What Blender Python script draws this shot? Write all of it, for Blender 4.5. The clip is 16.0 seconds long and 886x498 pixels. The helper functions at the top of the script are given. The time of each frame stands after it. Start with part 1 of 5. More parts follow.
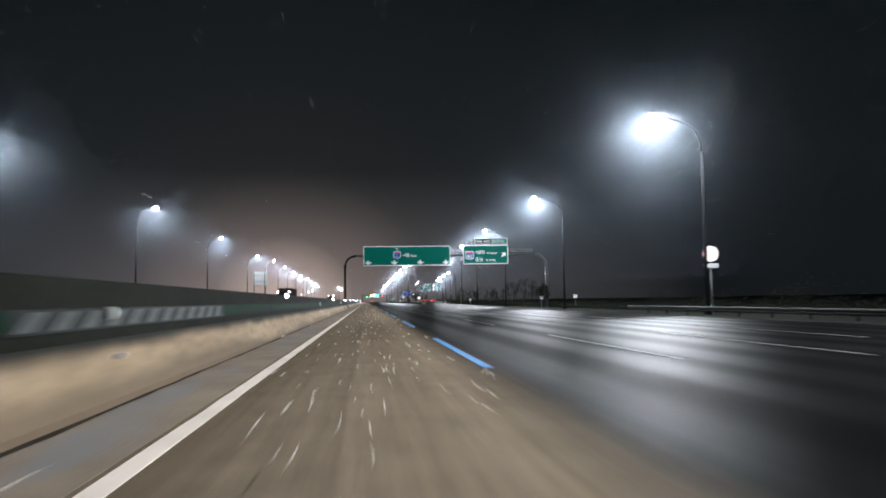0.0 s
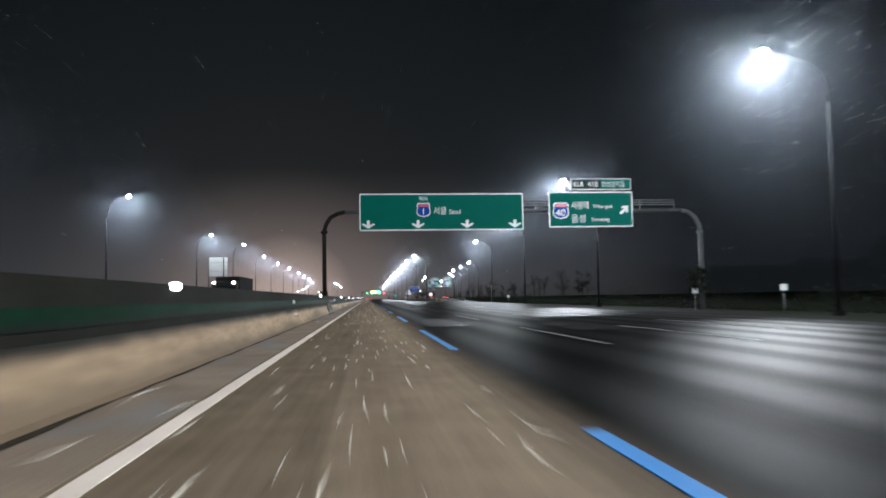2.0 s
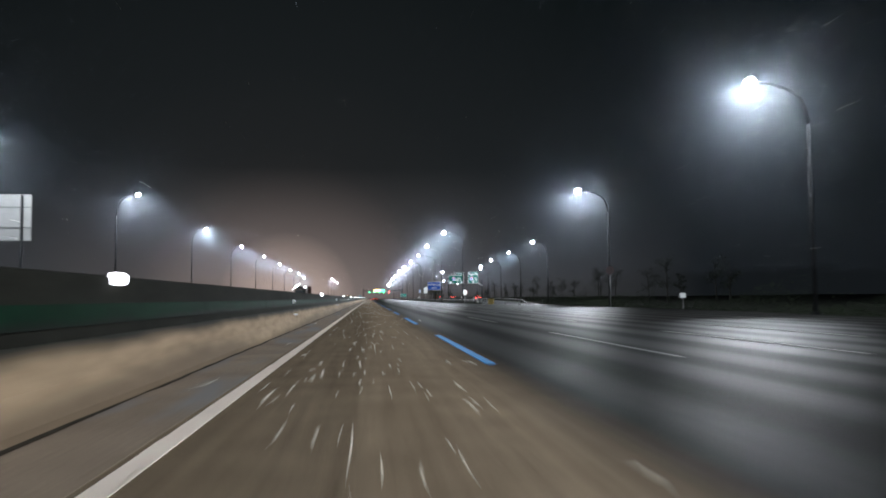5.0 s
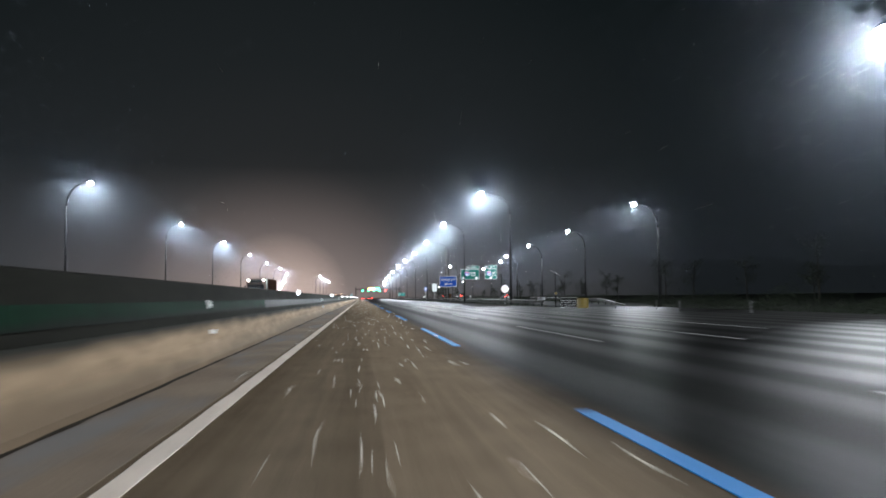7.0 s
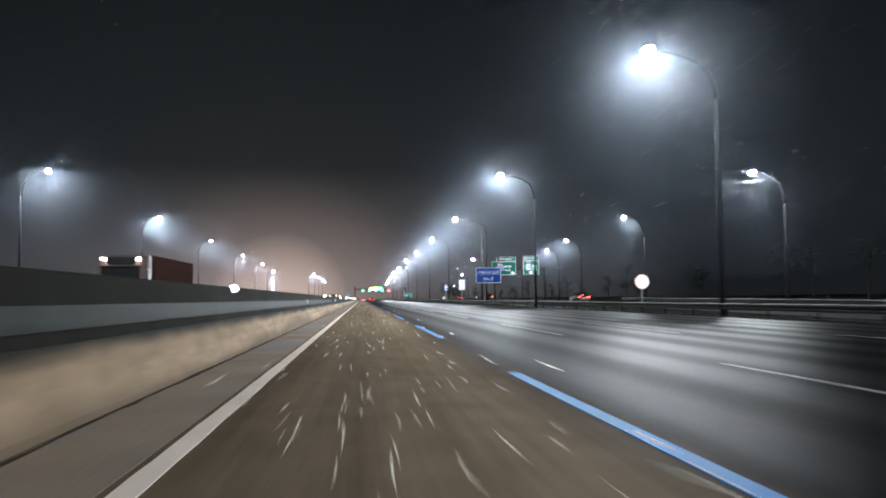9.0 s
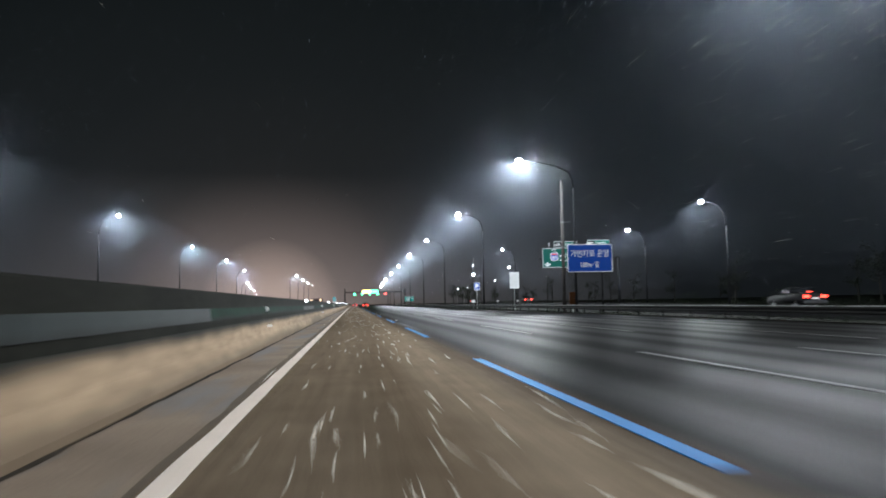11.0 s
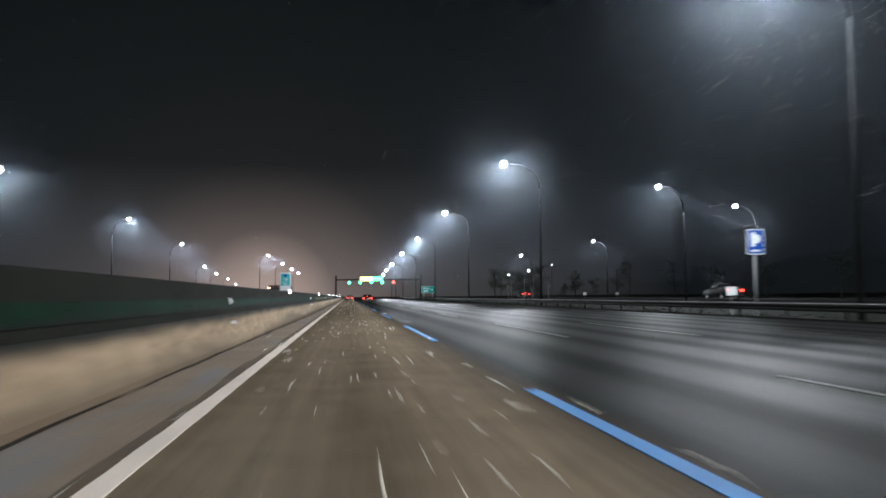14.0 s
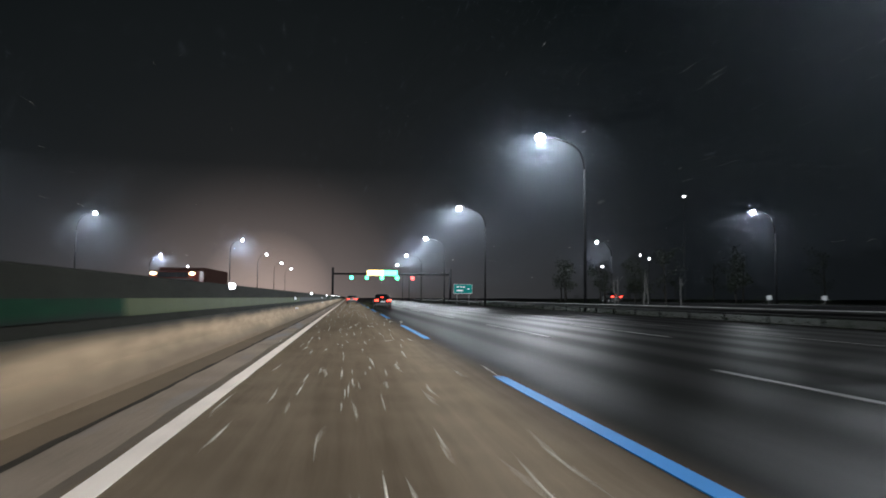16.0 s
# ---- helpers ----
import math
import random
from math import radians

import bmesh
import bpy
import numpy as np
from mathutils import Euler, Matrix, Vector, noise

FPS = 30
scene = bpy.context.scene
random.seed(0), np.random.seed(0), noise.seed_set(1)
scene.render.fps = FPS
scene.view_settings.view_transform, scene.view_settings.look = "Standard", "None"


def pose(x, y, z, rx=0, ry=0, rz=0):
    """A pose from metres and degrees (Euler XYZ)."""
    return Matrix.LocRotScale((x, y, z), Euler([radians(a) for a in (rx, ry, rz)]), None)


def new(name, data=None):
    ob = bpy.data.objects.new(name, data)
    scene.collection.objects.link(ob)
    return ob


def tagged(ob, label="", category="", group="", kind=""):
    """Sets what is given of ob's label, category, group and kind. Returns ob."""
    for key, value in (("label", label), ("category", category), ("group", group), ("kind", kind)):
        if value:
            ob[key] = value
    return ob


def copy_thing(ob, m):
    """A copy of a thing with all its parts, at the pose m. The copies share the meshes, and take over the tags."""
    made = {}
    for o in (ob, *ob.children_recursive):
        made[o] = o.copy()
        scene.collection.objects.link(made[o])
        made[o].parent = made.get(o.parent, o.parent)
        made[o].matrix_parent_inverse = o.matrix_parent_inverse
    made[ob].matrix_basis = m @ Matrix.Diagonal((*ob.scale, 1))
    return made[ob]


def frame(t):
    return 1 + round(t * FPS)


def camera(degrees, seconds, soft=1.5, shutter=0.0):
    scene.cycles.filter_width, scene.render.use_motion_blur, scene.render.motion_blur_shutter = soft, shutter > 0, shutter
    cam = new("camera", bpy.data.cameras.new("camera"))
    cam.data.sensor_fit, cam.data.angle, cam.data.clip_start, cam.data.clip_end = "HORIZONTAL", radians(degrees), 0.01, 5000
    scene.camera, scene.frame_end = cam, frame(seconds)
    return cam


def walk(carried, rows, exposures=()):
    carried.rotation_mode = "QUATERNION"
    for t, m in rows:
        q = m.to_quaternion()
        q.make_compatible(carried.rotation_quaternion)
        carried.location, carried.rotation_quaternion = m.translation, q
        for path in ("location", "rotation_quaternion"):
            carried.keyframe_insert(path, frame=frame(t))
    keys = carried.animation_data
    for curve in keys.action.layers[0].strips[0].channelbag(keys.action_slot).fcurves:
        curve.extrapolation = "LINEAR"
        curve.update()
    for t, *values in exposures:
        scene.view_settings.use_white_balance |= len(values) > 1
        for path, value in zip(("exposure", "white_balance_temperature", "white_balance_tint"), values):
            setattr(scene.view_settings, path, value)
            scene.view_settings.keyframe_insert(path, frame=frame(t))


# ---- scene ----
cam = camera(60.9, 16.0, soft=1.8, shutter=0.45)
EYE = 1.127
# seconds, x, y, yaw, pitch, lean to the right
PATH = [
    (0.0, 0.17, -21.90, -5.85, 3.90, 0.90), (0.5, 0.22, -7.86, -5.89, 3.93, 0.94), (1.0, 0.30, 6.18, -5.92, 3.95, 0.91),
    (1.5, 0.34, 20.27, -5.91, 3.82, 0.93), (2.0, 0.31, 34.37, -5.82, 3.68, 1.00), (2.5, 0.24, 48.46, -5.70, 3.77, 0.95),
    (3.0, 0.18, 62.49, -5.58, 3.78, 0.77), (3.5, 0.20, 76.38, -5.51, 3.74, 0.48), (4.0, 0.20, 90.15, -5.48, 3.74, 0.60),
    (4.5, 0.17, 104.00, -5.52, 3.73, 0.58), (5.0, 0.12, 117.87, -5.65, 3.70, 0.55), (5.5, 0.07, 131.73, -5.83, 3.67, 0.54),
    (6.0, 0.02, 145.58, -6.00, 3.62, 0.57), (6.5, -0.01, 159.44, -6.10, 3.66, 0.60), (7.0, 0.01, 173.31, -6.18, 3.65, 0.61),
    (7.5, 0.03, 187.25, -6.24, 3.63, 0.58), (8.0, -0.00, 201.26, -6.24, 3.76, 0.55), (8.5, -0.05, 215.31, -6.24, 3.78, 0.54),
    (9.0, -0.08, 229.38, -6.19, 3.74, 0.61), (9.5, -0.14, 243.45, -6.16, 3.93, 0.71), (10.0, -0.19, 257.53, -6.35, 4.00, 0.85),
    (10.5, -0.24, 271.63, -6.62, 4.04, 0.99), (11.0, -0.26, 285.75, -6.91, 4.07, 1.09), (11.5, -0.26, 299.91, -7.11, 4.15, 1.11),
    (12.0, -0.20, 314.12, -7.33, 4.18, 0.99), (12.5, -0.13, 328.40, -7.40, 4.12, 0.85), (13.0, -0.07, 342.78, -7.35, 3.83, 0.72),
    (13.5, -0.00, 357.24, -7.29, 3.68, 0.56), (14.0, -0.00, 371.74, -7.24, 3.56, 0.47), (14.5, -0.02, 386.27, -7.19, 3.61, 0.38),
    (15.0, -0.03, 400.83, -7.12, 3.66, 0.21), (15.5, -0.02, 415.36, -7.06, 3.66, -0.04), (16.0, 0.02, 429.88, -7.10, 3.70, -0.30)]
EXPOSURE = 0.7
walk(cam, [(t, pose(x, y, EYE, 90 + p, 0, a) @ pose(0, 0, 0, 0, 0, -r)) for t, x, y, a, p, r in PATH],
     exposures=[(t, EXPOSURE + e) for t, e in ((0.0, 0.16), (1.0, 0.2), (2.0, 0.05), (2.5, 0.08), (3.2, -0.04), (4.0, -0.05), (6.5, 0.38), (7.5, 0.46), (9.0, 0.44), (11.3, 0.05), (12.4, 0.12), (13.4, -0.08), (14.0, -0.10), (14.7, -0.27), (15.5, -0.04), (16.0, -0.12))])

# ---------------------------------------------------------------- night sky
world = bpy.data.worlds.new("night")
scene.world = world
world.use_nodes = True
wn, wl = world.node_tree.nodes, world.node_tree.links
wn.clear()

coord = wn.new("ShaderNodeTexCoord")
sep = wn.new("ShaderNodeSeparateXYZ")
wl.new(coord.outputs["Generated"], sep.inputs[0])
ramp = wn.new("ShaderNodeValToRGB")
wl.new(sep.outputs[2], ramp.inputs[0])
for pos, col in ((0.5, (0.0019, 0.0032, 0.0036, 1)),):
    ramp.color_ramp.elements[1].position, ramp.color_ramp.elements[1].color = pos, col
ramp.color_ramp.elements[0].position, ramp.color_ramp.elements[0].color = 0.0, (0.0040, 0.0050, 0.0060, 1)
mid = ramp.color_ramp.elements.new(0.16)
mid.color = (0.0040, 0.0052, 0.0058, 1)
# the lit haze over the road far ahead
dot = wn.new("ShaderNodeVectorMath")
dot.operation = "DOT_PRODUCT"
wl.new(coord.outputs["Generated"], dot.inputs[0])
dot.inputs[1].default_value = Vector((-0.105, 1.0, 0.0)).normalized()
glow = wn.new("ShaderNodeValToRGB")
wl.new(dot.outputs["Value"], glow.inputs[0])
glow.color_ramp.elements[0].position, glow.color_ramp.elements[0].color = 0.86, (0, 0, 0, 1)
glow.color_ramp.elements[1].position, glow.color_ramp.elements[1].color = 1.0, (0.270, 0.205, 0.180, 1)
for pos, col in ((0.955, (0.0215, 0.0215, 0.0228)), (0.983, (0.038, 0.0345, 0.0345)), (0.9965, (0.108, 0.087, 0.081))):
    glow.color_ramp.elements.new(pos).color = (*col, 1)
low = wn.new("ShaderNodeMapRange")
low.inputs[1].default_value, low.inputs[2].default_value, low.inputs[3].default_value, low.inputs[4].default_value = 0.0, 0.17, 1.0, 0.12
wl.new(sep.outputs[2], low.inputs[0])
mulg = wn.new("ShaderNodeVectorMath")
mulg.operation = "SCALE"
wl.new(glow.outputs[0], mulg.inputs[0])
wl.new(low.outputs[0], mulg.inputs[3])
addg = wn.new("ShaderNodeVectorMath")
wl.new(ramp.outputs[0], addg.inputs[0])
wl.new(mulg.outputs[0], addg.inputs[1])
back = wn.new("ShaderNodeBackground")
wl.new(addg.outputs[0], back.inputs[0])
back.inputs[1].default_value = 1.0
wout = wn.new("ShaderNodeOutputWorld")
wl.new(back.outputs[0], wout.inputs[0])

LAMP_POWER = 20500.0
FAR_POWER = 9000.0
RAMP_POWER = 6000.0
LAMP_COLOUR = (0.86, 0.935, 1.0)

# ---------------------------------------------------------------- materials


def mat(name, col, rough=0.6, metal=0.0, vary=0.25, scale=3.0, fine=40.0, bump=0.15, emit=None, power=0.0, spec=0.5):
    """Base colour broken by coarse stains and fine grain, with a fine relief."""
    m = bpy.data.materials.new(name)
    m.use_nodes = True
    n, l = m.node_tree.nodes, m.node_tree.links
    b = n["Principled BSDF"]
    b.inputs["Roughness"].default_value, b.inputs["Metallic"].default_value = rough, metal
    b.inputs["Specular IOR Level"].default_value = spec
    if emit:
        b.inputs["Emission Color"].default_value, b.inputs["Emission Strength"].default_value = (*emit, 1), power
    tc = n.new("ShaderNodeTexCoord")
    a, g = n.new("ShaderNodeTexNoise"), n.new("ShaderNodeTexNoise")
    a.inputs["Scale"].default_value, a.inputs["Detail"].default_value = scale, 5
    g.inputs["Scale"].default_value, g.inputs["Detail"].default_value = fine, 3
    for x in (a, g):
        l.new(tc.outputs["Object"], x.inputs["Vector"])
    mix = n.new("ShaderNodeMath")
    mix.operation = "ADD"
    l.new(a.outputs[0], mix.inputs[0])
    l.new(g.outputs[0], mix.inputs[1])
    mr = n.new("ShaderNodeMapRange")
    mr.inputs[1].default_value, mr.inputs[2].default_value = 0.6, 1.4
    mr.inputs[3].default_value, mr.inputs[4].default_value = 1 - vary, 1 + vary
    l.new(mix.outputs[0], mr.inputs[0])
    sc = n.new("ShaderNodeVectorMath")
    sc.operation = "SCALE"
    sc.inputs[0].default_value = col
    l.new(mr.outputs[0], sc.inputs[3])
    l.new(sc.outputs[0], b.inputs["Base Color"])
    if bump:
        bp = n.new("ShaderNodeBump")
        bp.inputs["Strength"].default_value, bp.inputs["Distance"].default_value = bump, 0.01
        l.new(g.outputs[0], bp.inputs["Height"])
        l.new(bp.outputs[0], b.inputs["Normal"])
    return m


def lamp_mat(name, col, power):
    m = bpy.data.materials.new(name)
    m.use_nodes = True
    n, l = m.node_tree.nodes, m.node_tree.links
    b = n["Principled BSDF"]
    b.inputs["Base Color"].default_value = (*col, 1)
    b.inputs["Emission Color"].default_value, b.inputs["Emission Strength"].default_value = (*col, 1), power
    return m


WET_LOW, WET_HIGH, WET_ROUGH = 0.038, 0.074, 0.47


def asphalt(name):
    """Wet asphalt: darker, smoother wheel tracks along the lanes, grain and damp patches."""
    m = bpy.data.materials.new(name)
    m.use_nodes = True
    n, l = m.node_tree.nodes, m.node_tree.links
    b = n["Principled BSDF"]
    geo = n.new("ShaderNodeNewGeometry")
    xyz = n.new("ShaderNodeSeparateXYZ")
    l.new(geo.outputs["Position"], xyz.inputs[0])
    mp = n.new("ShaderNodeMapping")
    mp.inputs["Scale"].default_value = (1.0, 0.035, 1.0)
    l.new(geo.outputs["Position"], mp.inputs[0])
    streak, grain, patch = n.new("ShaderNodeTexNoise"), n.new("ShaderNodeTexNoise"), n.new("ShaderNodeTexNoise")
    streak.inputs["Scale"].default_value, streak.inputs["Detail"].default_value = 0.55, 2
    grain.inputs["Scale"].default_value, grain.inputs["Detail"].default_value = 70, 3
    patch.inputs["Scale"].default_value, patch.inputs["Detail"].default_value = 0.25, 5
    l.new(mp.outputs[0], streak.inputs["Vector"])
    l.new(geo.outputs["Position"], grain.inputs["Vector"])
    l.new(geo.outputs["Position"], patch.inputs["Vector"])
    # darker wheel tracks along the lanes
    ph = n.new("ShaderNodeMath")
    ph.operation, ph.inputs[1].default_value = "MULTIPLY_ADD", 2 * math.pi / 1.8165
    ph.inputs[2].default_value = -3.08 * 2 * math.pi / 1.8165
    l.new(xyz.outputs[0], ph.inputs[0])
    wav = n.new("ShaderNodeMath")
    wav.operation = "COSINE"
    l.new(ph.outputs[0], wav.inputs[0])
    tr = n.new("ShaderNodeMath")
    tr.operation, tr.inputs[1].default_value = "MULTIPLY_ADD", 0.10
    l.new(wav.outputs[0], tr.inputs[0])
    l.new(streak.outputs[0], tr.inputs[2])
    sm = n.new("ShaderNodeMath")
    sm.operation, sm.inputs[1].default_value = "MULTIPLY_ADD", 0.35
    l.new(patch.outputs[0], sm.inputs[0])
    l.new(tr.outputs[0], sm.inputs[2])
    cr = n.new("ShaderNodeValToRGB")
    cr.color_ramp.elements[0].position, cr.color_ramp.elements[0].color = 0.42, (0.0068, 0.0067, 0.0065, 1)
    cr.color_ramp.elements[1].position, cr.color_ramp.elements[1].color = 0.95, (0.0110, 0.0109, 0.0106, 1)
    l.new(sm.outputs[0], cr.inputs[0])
    # the headlight pool is painted in: own lane pale brown, other lanes dark and wet
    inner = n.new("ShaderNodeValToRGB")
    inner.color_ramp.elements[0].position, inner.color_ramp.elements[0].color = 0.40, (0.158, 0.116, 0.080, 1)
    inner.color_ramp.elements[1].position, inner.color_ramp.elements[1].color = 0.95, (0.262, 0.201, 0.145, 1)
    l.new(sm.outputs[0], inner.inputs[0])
    # the painted pool fades out to either side of the own lane
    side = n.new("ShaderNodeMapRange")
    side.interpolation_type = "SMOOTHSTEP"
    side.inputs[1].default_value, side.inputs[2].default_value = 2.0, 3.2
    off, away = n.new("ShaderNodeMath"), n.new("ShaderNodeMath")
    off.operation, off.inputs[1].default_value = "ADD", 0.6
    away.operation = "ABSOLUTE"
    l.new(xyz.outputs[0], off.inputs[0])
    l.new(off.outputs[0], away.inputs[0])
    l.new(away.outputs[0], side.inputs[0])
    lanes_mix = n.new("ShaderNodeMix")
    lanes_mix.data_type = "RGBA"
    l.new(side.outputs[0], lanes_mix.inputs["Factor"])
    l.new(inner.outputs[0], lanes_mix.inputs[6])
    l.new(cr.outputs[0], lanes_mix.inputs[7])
    gm = n.new("ShaderNodeMapRange")
    gm.inputs[1].default_value, gm.inputs[2].default_value, gm.inputs[3].default_value, gm.inputs[4].default_value = 0.3, 0.7, 0.7, 1.3
    l.new(grain.outputs[0], gm.inputs[0])
    sc = n.new("ShaderNodeVectorMath")
    sc.operation = "SCALE"
    l.new(lanes_mix.outputs[2], sc.inputs[0])
    # fine lengthwise scuffs and hand-sized mottling
    thin = n.new("ShaderNodeMapping")
    thin.inputs["Scale"].default_value = (7.0, 0.22, 1.0)
    l.new(geo.outputs["Position"], thin.inputs[0])
    scuff, mottle = n.new("ShaderNodeTexNoise"), n.new("ShaderNodeTexNoise")
    scuff.inputs["Scale"].default_value, scuff.inputs["Detail"].default_value = 1.0, 4
    mottle.inputs["Scale"].default_value, mottle.inputs["Detail"].default_value = 1.6, 5
    l.new(thin.outputs[0], scuff.inputs["Vector"])
    l.new(geo.outputs["Position"], mottle.inputs["Vector"])
    wear = n.new("ShaderNodeMath")
    wear.operation = "ADD"
    l.new(scuff.outputs[0], wear.inputs[0])
    l.new(mottle.outputs[0], wear.inputs[1])
    wr = n.new("ShaderNodeMapRange")
    wr.inputs[1].default_value, wr.inputs[2].default_value, wr.inputs[3].default_value, wr.inputs[4].default_value = 0.7, 1.3, 0.82, 1.15
    l.new(wear.outputs[0], wr.inputs[0])
    both = n.new("ShaderNodeMath")
    both.operation = "MULTIPLY"
    l.new(gm.outputs[0], both.inputs[0])
    l.new(wr.outputs[0], both.inputs[1])
    l.new(both.outputs[0], sc.inputs[3])
    l.new(sc.outputs[0], b.inputs["Base Color"])
    # polished wheel tracks shine in the lamplight, the strips between them stay matt
    shine = n.new("ShaderNodeMath")
    shine.operation, shine.inputs[1].default_value = "MULTIPLY_ADD", 0.42
    shine.inputs[2].default_value = 0.25
    l.new(wav.outputs[0], shine.inputs[0])
    blot = n.new("ShaderNodeMath")
    blot.operation = "ADD"
    l.new(shine.outputs[0], blot.inputs[0])
    l.new(streak.outputs[0], blot.inputs[1])
    gl = n.new("ShaderNodeMapRange")
    gl.interpolation_type = "SMOOTHSTEP"
    gl.inputs[1].default_value, gl.inputs[2].default_value = 0.25, 1.25
    gl.inputs[3].default_value, gl.inputs[4].default_value = WET_LOW, WET_HIGH
    l.new(blot.outputs[0], gl.inputs[0])
    sp = n.new("ShaderNodeMath")
    sp.operation = "MULTIPLY"
    l.new(side.outputs[0], sp.inputs[0])
    l.new(gl.outputs[0], sp.inputs[1])
    b.inputs["Specular IOR Level"].default_value = 0.0
    layer = n.new("ShaderNodeBsdfAnisotropic")
    layer.distribution = "BECKMANN"
    fres = n.new("ShaderNodeFresnel")
    fres.inputs["IOR"].default_value = 1.33
    graze = n.new("ShaderNodeMath")
    graze.operation = "MULTIPLY"
    l.new(sp.outputs[0], graze.inputs[0])
    l.new(fres.outputs[0], graze.inputs[1])
    l.new(graze.outputs[0], layer.inputs["Color"])
    ro = n.new("ShaderNodeMapRange")
    ro.inputs[1].default_value, ro.inputs[2].default_value, ro.inputs[3].default_value, ro.inputs[4].default_value = 0.3, 0.7, WET_ROUGH + 0.05, WET_ROUGH - 0.05
    l.new(patch.outputs[0], ro.inputs[0])
    l.new(ro.outputs[0], layer.inputs["Roughness"])
    b.inputs["Roughness"].default_value = 0.85
    wet = n.new("ShaderNodeAddShader")
    l.new(b.outputs[0], wet.inputs[0])
    l.new(layer.outputs[0], wet.inputs[1])
    l.new(wet.outputs[0], n["Material Output"].inputs["Surface"])
    bp = n.new("ShaderNodeBump")
    bp.inputs["Strength"].default_value, bp.inputs["Distance"].default_value = 0.35, 0.012
    l.new(grain.outputs[0], bp.inputs["Height"])
    l.new(bp.outputs[0], b.inputs["Normal"])
    l.new(bp.outputs[0], layer.inputs["Normal"])
    return m


def headlit_concrete(name):
    """Beige barrier concrete in brown blotches; the dark ragged top imitates the headlight cutoff."""
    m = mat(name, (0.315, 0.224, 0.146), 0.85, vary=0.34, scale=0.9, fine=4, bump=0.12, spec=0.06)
    n, l = m.node_tree.nodes, m.node_tree.links
    b = n["Principled BSDF"]
    base = b.inputs["Base Color"].links[0].from_socket
    along = n.new("ShaderNodeMapping")
    along.inputs["Scale"].default_value = (1.0, 0.28, 1.5)
    noises = [x for x in n if x.bl_idname == "ShaderNodeTexNoise"]
    l.new(noises[0].inputs["Vector"].links[0].from_socket, along.inputs[0])
    for x in noises:
        l.new(along.outputs[0], x.inputs["Vector"])
    geo, xyz, no, mp = n.new("ShaderNodeNewGeometry"), n.new("ShaderNodeSeparateXYZ"), n.new("ShaderNodeTexNoise"), n.new("ShaderNodeMapping")
    mp.inputs["Scale"].default_value = (1, 0.25, 1)
    l.new(geo.outputs["Position"], mp.inputs[0])
    l.new(mp.outputs[0], no.inputs["Vector"])
    no.inputs["Scale"].default_value, no.inputs["Detail"].default_value = 2.0, 4
    l.new(geo.outputs["Position"], xyz.inputs[0])
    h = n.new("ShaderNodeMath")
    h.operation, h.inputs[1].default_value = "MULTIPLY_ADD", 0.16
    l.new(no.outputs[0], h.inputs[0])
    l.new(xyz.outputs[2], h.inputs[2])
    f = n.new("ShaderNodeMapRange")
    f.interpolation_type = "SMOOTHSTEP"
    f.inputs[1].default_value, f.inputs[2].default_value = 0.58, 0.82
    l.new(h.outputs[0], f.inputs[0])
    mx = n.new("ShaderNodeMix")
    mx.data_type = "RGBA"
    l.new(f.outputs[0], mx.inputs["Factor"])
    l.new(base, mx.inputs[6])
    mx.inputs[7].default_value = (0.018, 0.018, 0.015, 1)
    # darker brown in long patches, stronger towards the foot
    far = n.new("ShaderNodeMapping")
    far.inputs["Scale"].default_value = (0.0, 0.06, 0.6)
    l.new(geo.outputs["Position"], far.inputs[0])
    long_n = n.new("ShaderNodeTexNoise")
    long_n.inputs["Scale"].default_value, long_n.inputs["Detail"].default_value = 1.0, 5
    l.new(far.outputs[0], long_n.inputs["Vector"])
    low_z = n.new("ShaderNodeMath")
    low_z.operation, low_z.inputs[1].default_value = "MULTIPLY_ADD", 1.3
    l.new(long_n.outputs[0], low_z.inputs[0])
    neg = n.new("ShaderNodeMath")
    neg.operation, neg.inputs[1].default_value = "MULTIPLY", -1.0
    l.new(xyz.outputs[2], neg.inputs[0])
    l.new(neg.outputs[0], low_z.inputs[2])
    foot_tone = n.new("ShaderNodeMapRange")
    foot_tone.interpolation_type = "SMOOTHSTEP"
    foot_tone.inputs[1].default_value, foot_tone.inputs[2].default_value, foot_tone.inputs[4].default_value = 0.22, 0.62, 0.85
    l.new(low_z.outputs[0], foot_tone.inputs[0])
    md = n.new("ShaderNodeMix")
    md.data_type = "RGBA"
    l.new(foot_tone.outputs[0], md.inputs["Factor"])
    l.new(mx.outputs[2], md.inputs[6])
    md.inputs[7].default_value = (0.132, 0.095, 0.063, 1)
    l.new(md.outputs[2], b.inputs["Base Color"])
    return m


def smeared(m, colour, stretch, scale, low, high, most):
    """Adds smears of another colour, drawn out along the road."""
    n, l = m.node_tree.nodes, m.node_tree.links
    b = n["Principled BSDF"]
    base = b.inputs["Base Color"].links[0].from_socket
    geo, mp, no, f, mx = (n.new("ShaderNode" + k) for k in ("NewGeometry", "Mapping", "TexNoise", "MapRange", "Mix"))
    mp.inputs["Scale"].default_value = stretch
    no.inputs["Scale"].default_value, no.inputs["Detail"].default_value = scale, 5
    l.new(geo.outputs["Position"], mp.inputs[0])
    l.new(mp.outputs[0], no.inputs["Vector"])
    f.inputs[1].default_value, f.inputs[2].default_value, f.inputs[4].default_value = low, high, most
    l.new(no.outputs[0], f.inputs[0])
    mx.data_type = "RGBA"
    l.new(f.outputs[0], mx.inputs["Factor"])
    l.new(base, mx.inputs[6])
    mx.inputs[7].default_value = (*colour, 1)
    l.new(mx.outputs[2], b.inputs["Base Color"])
    return m


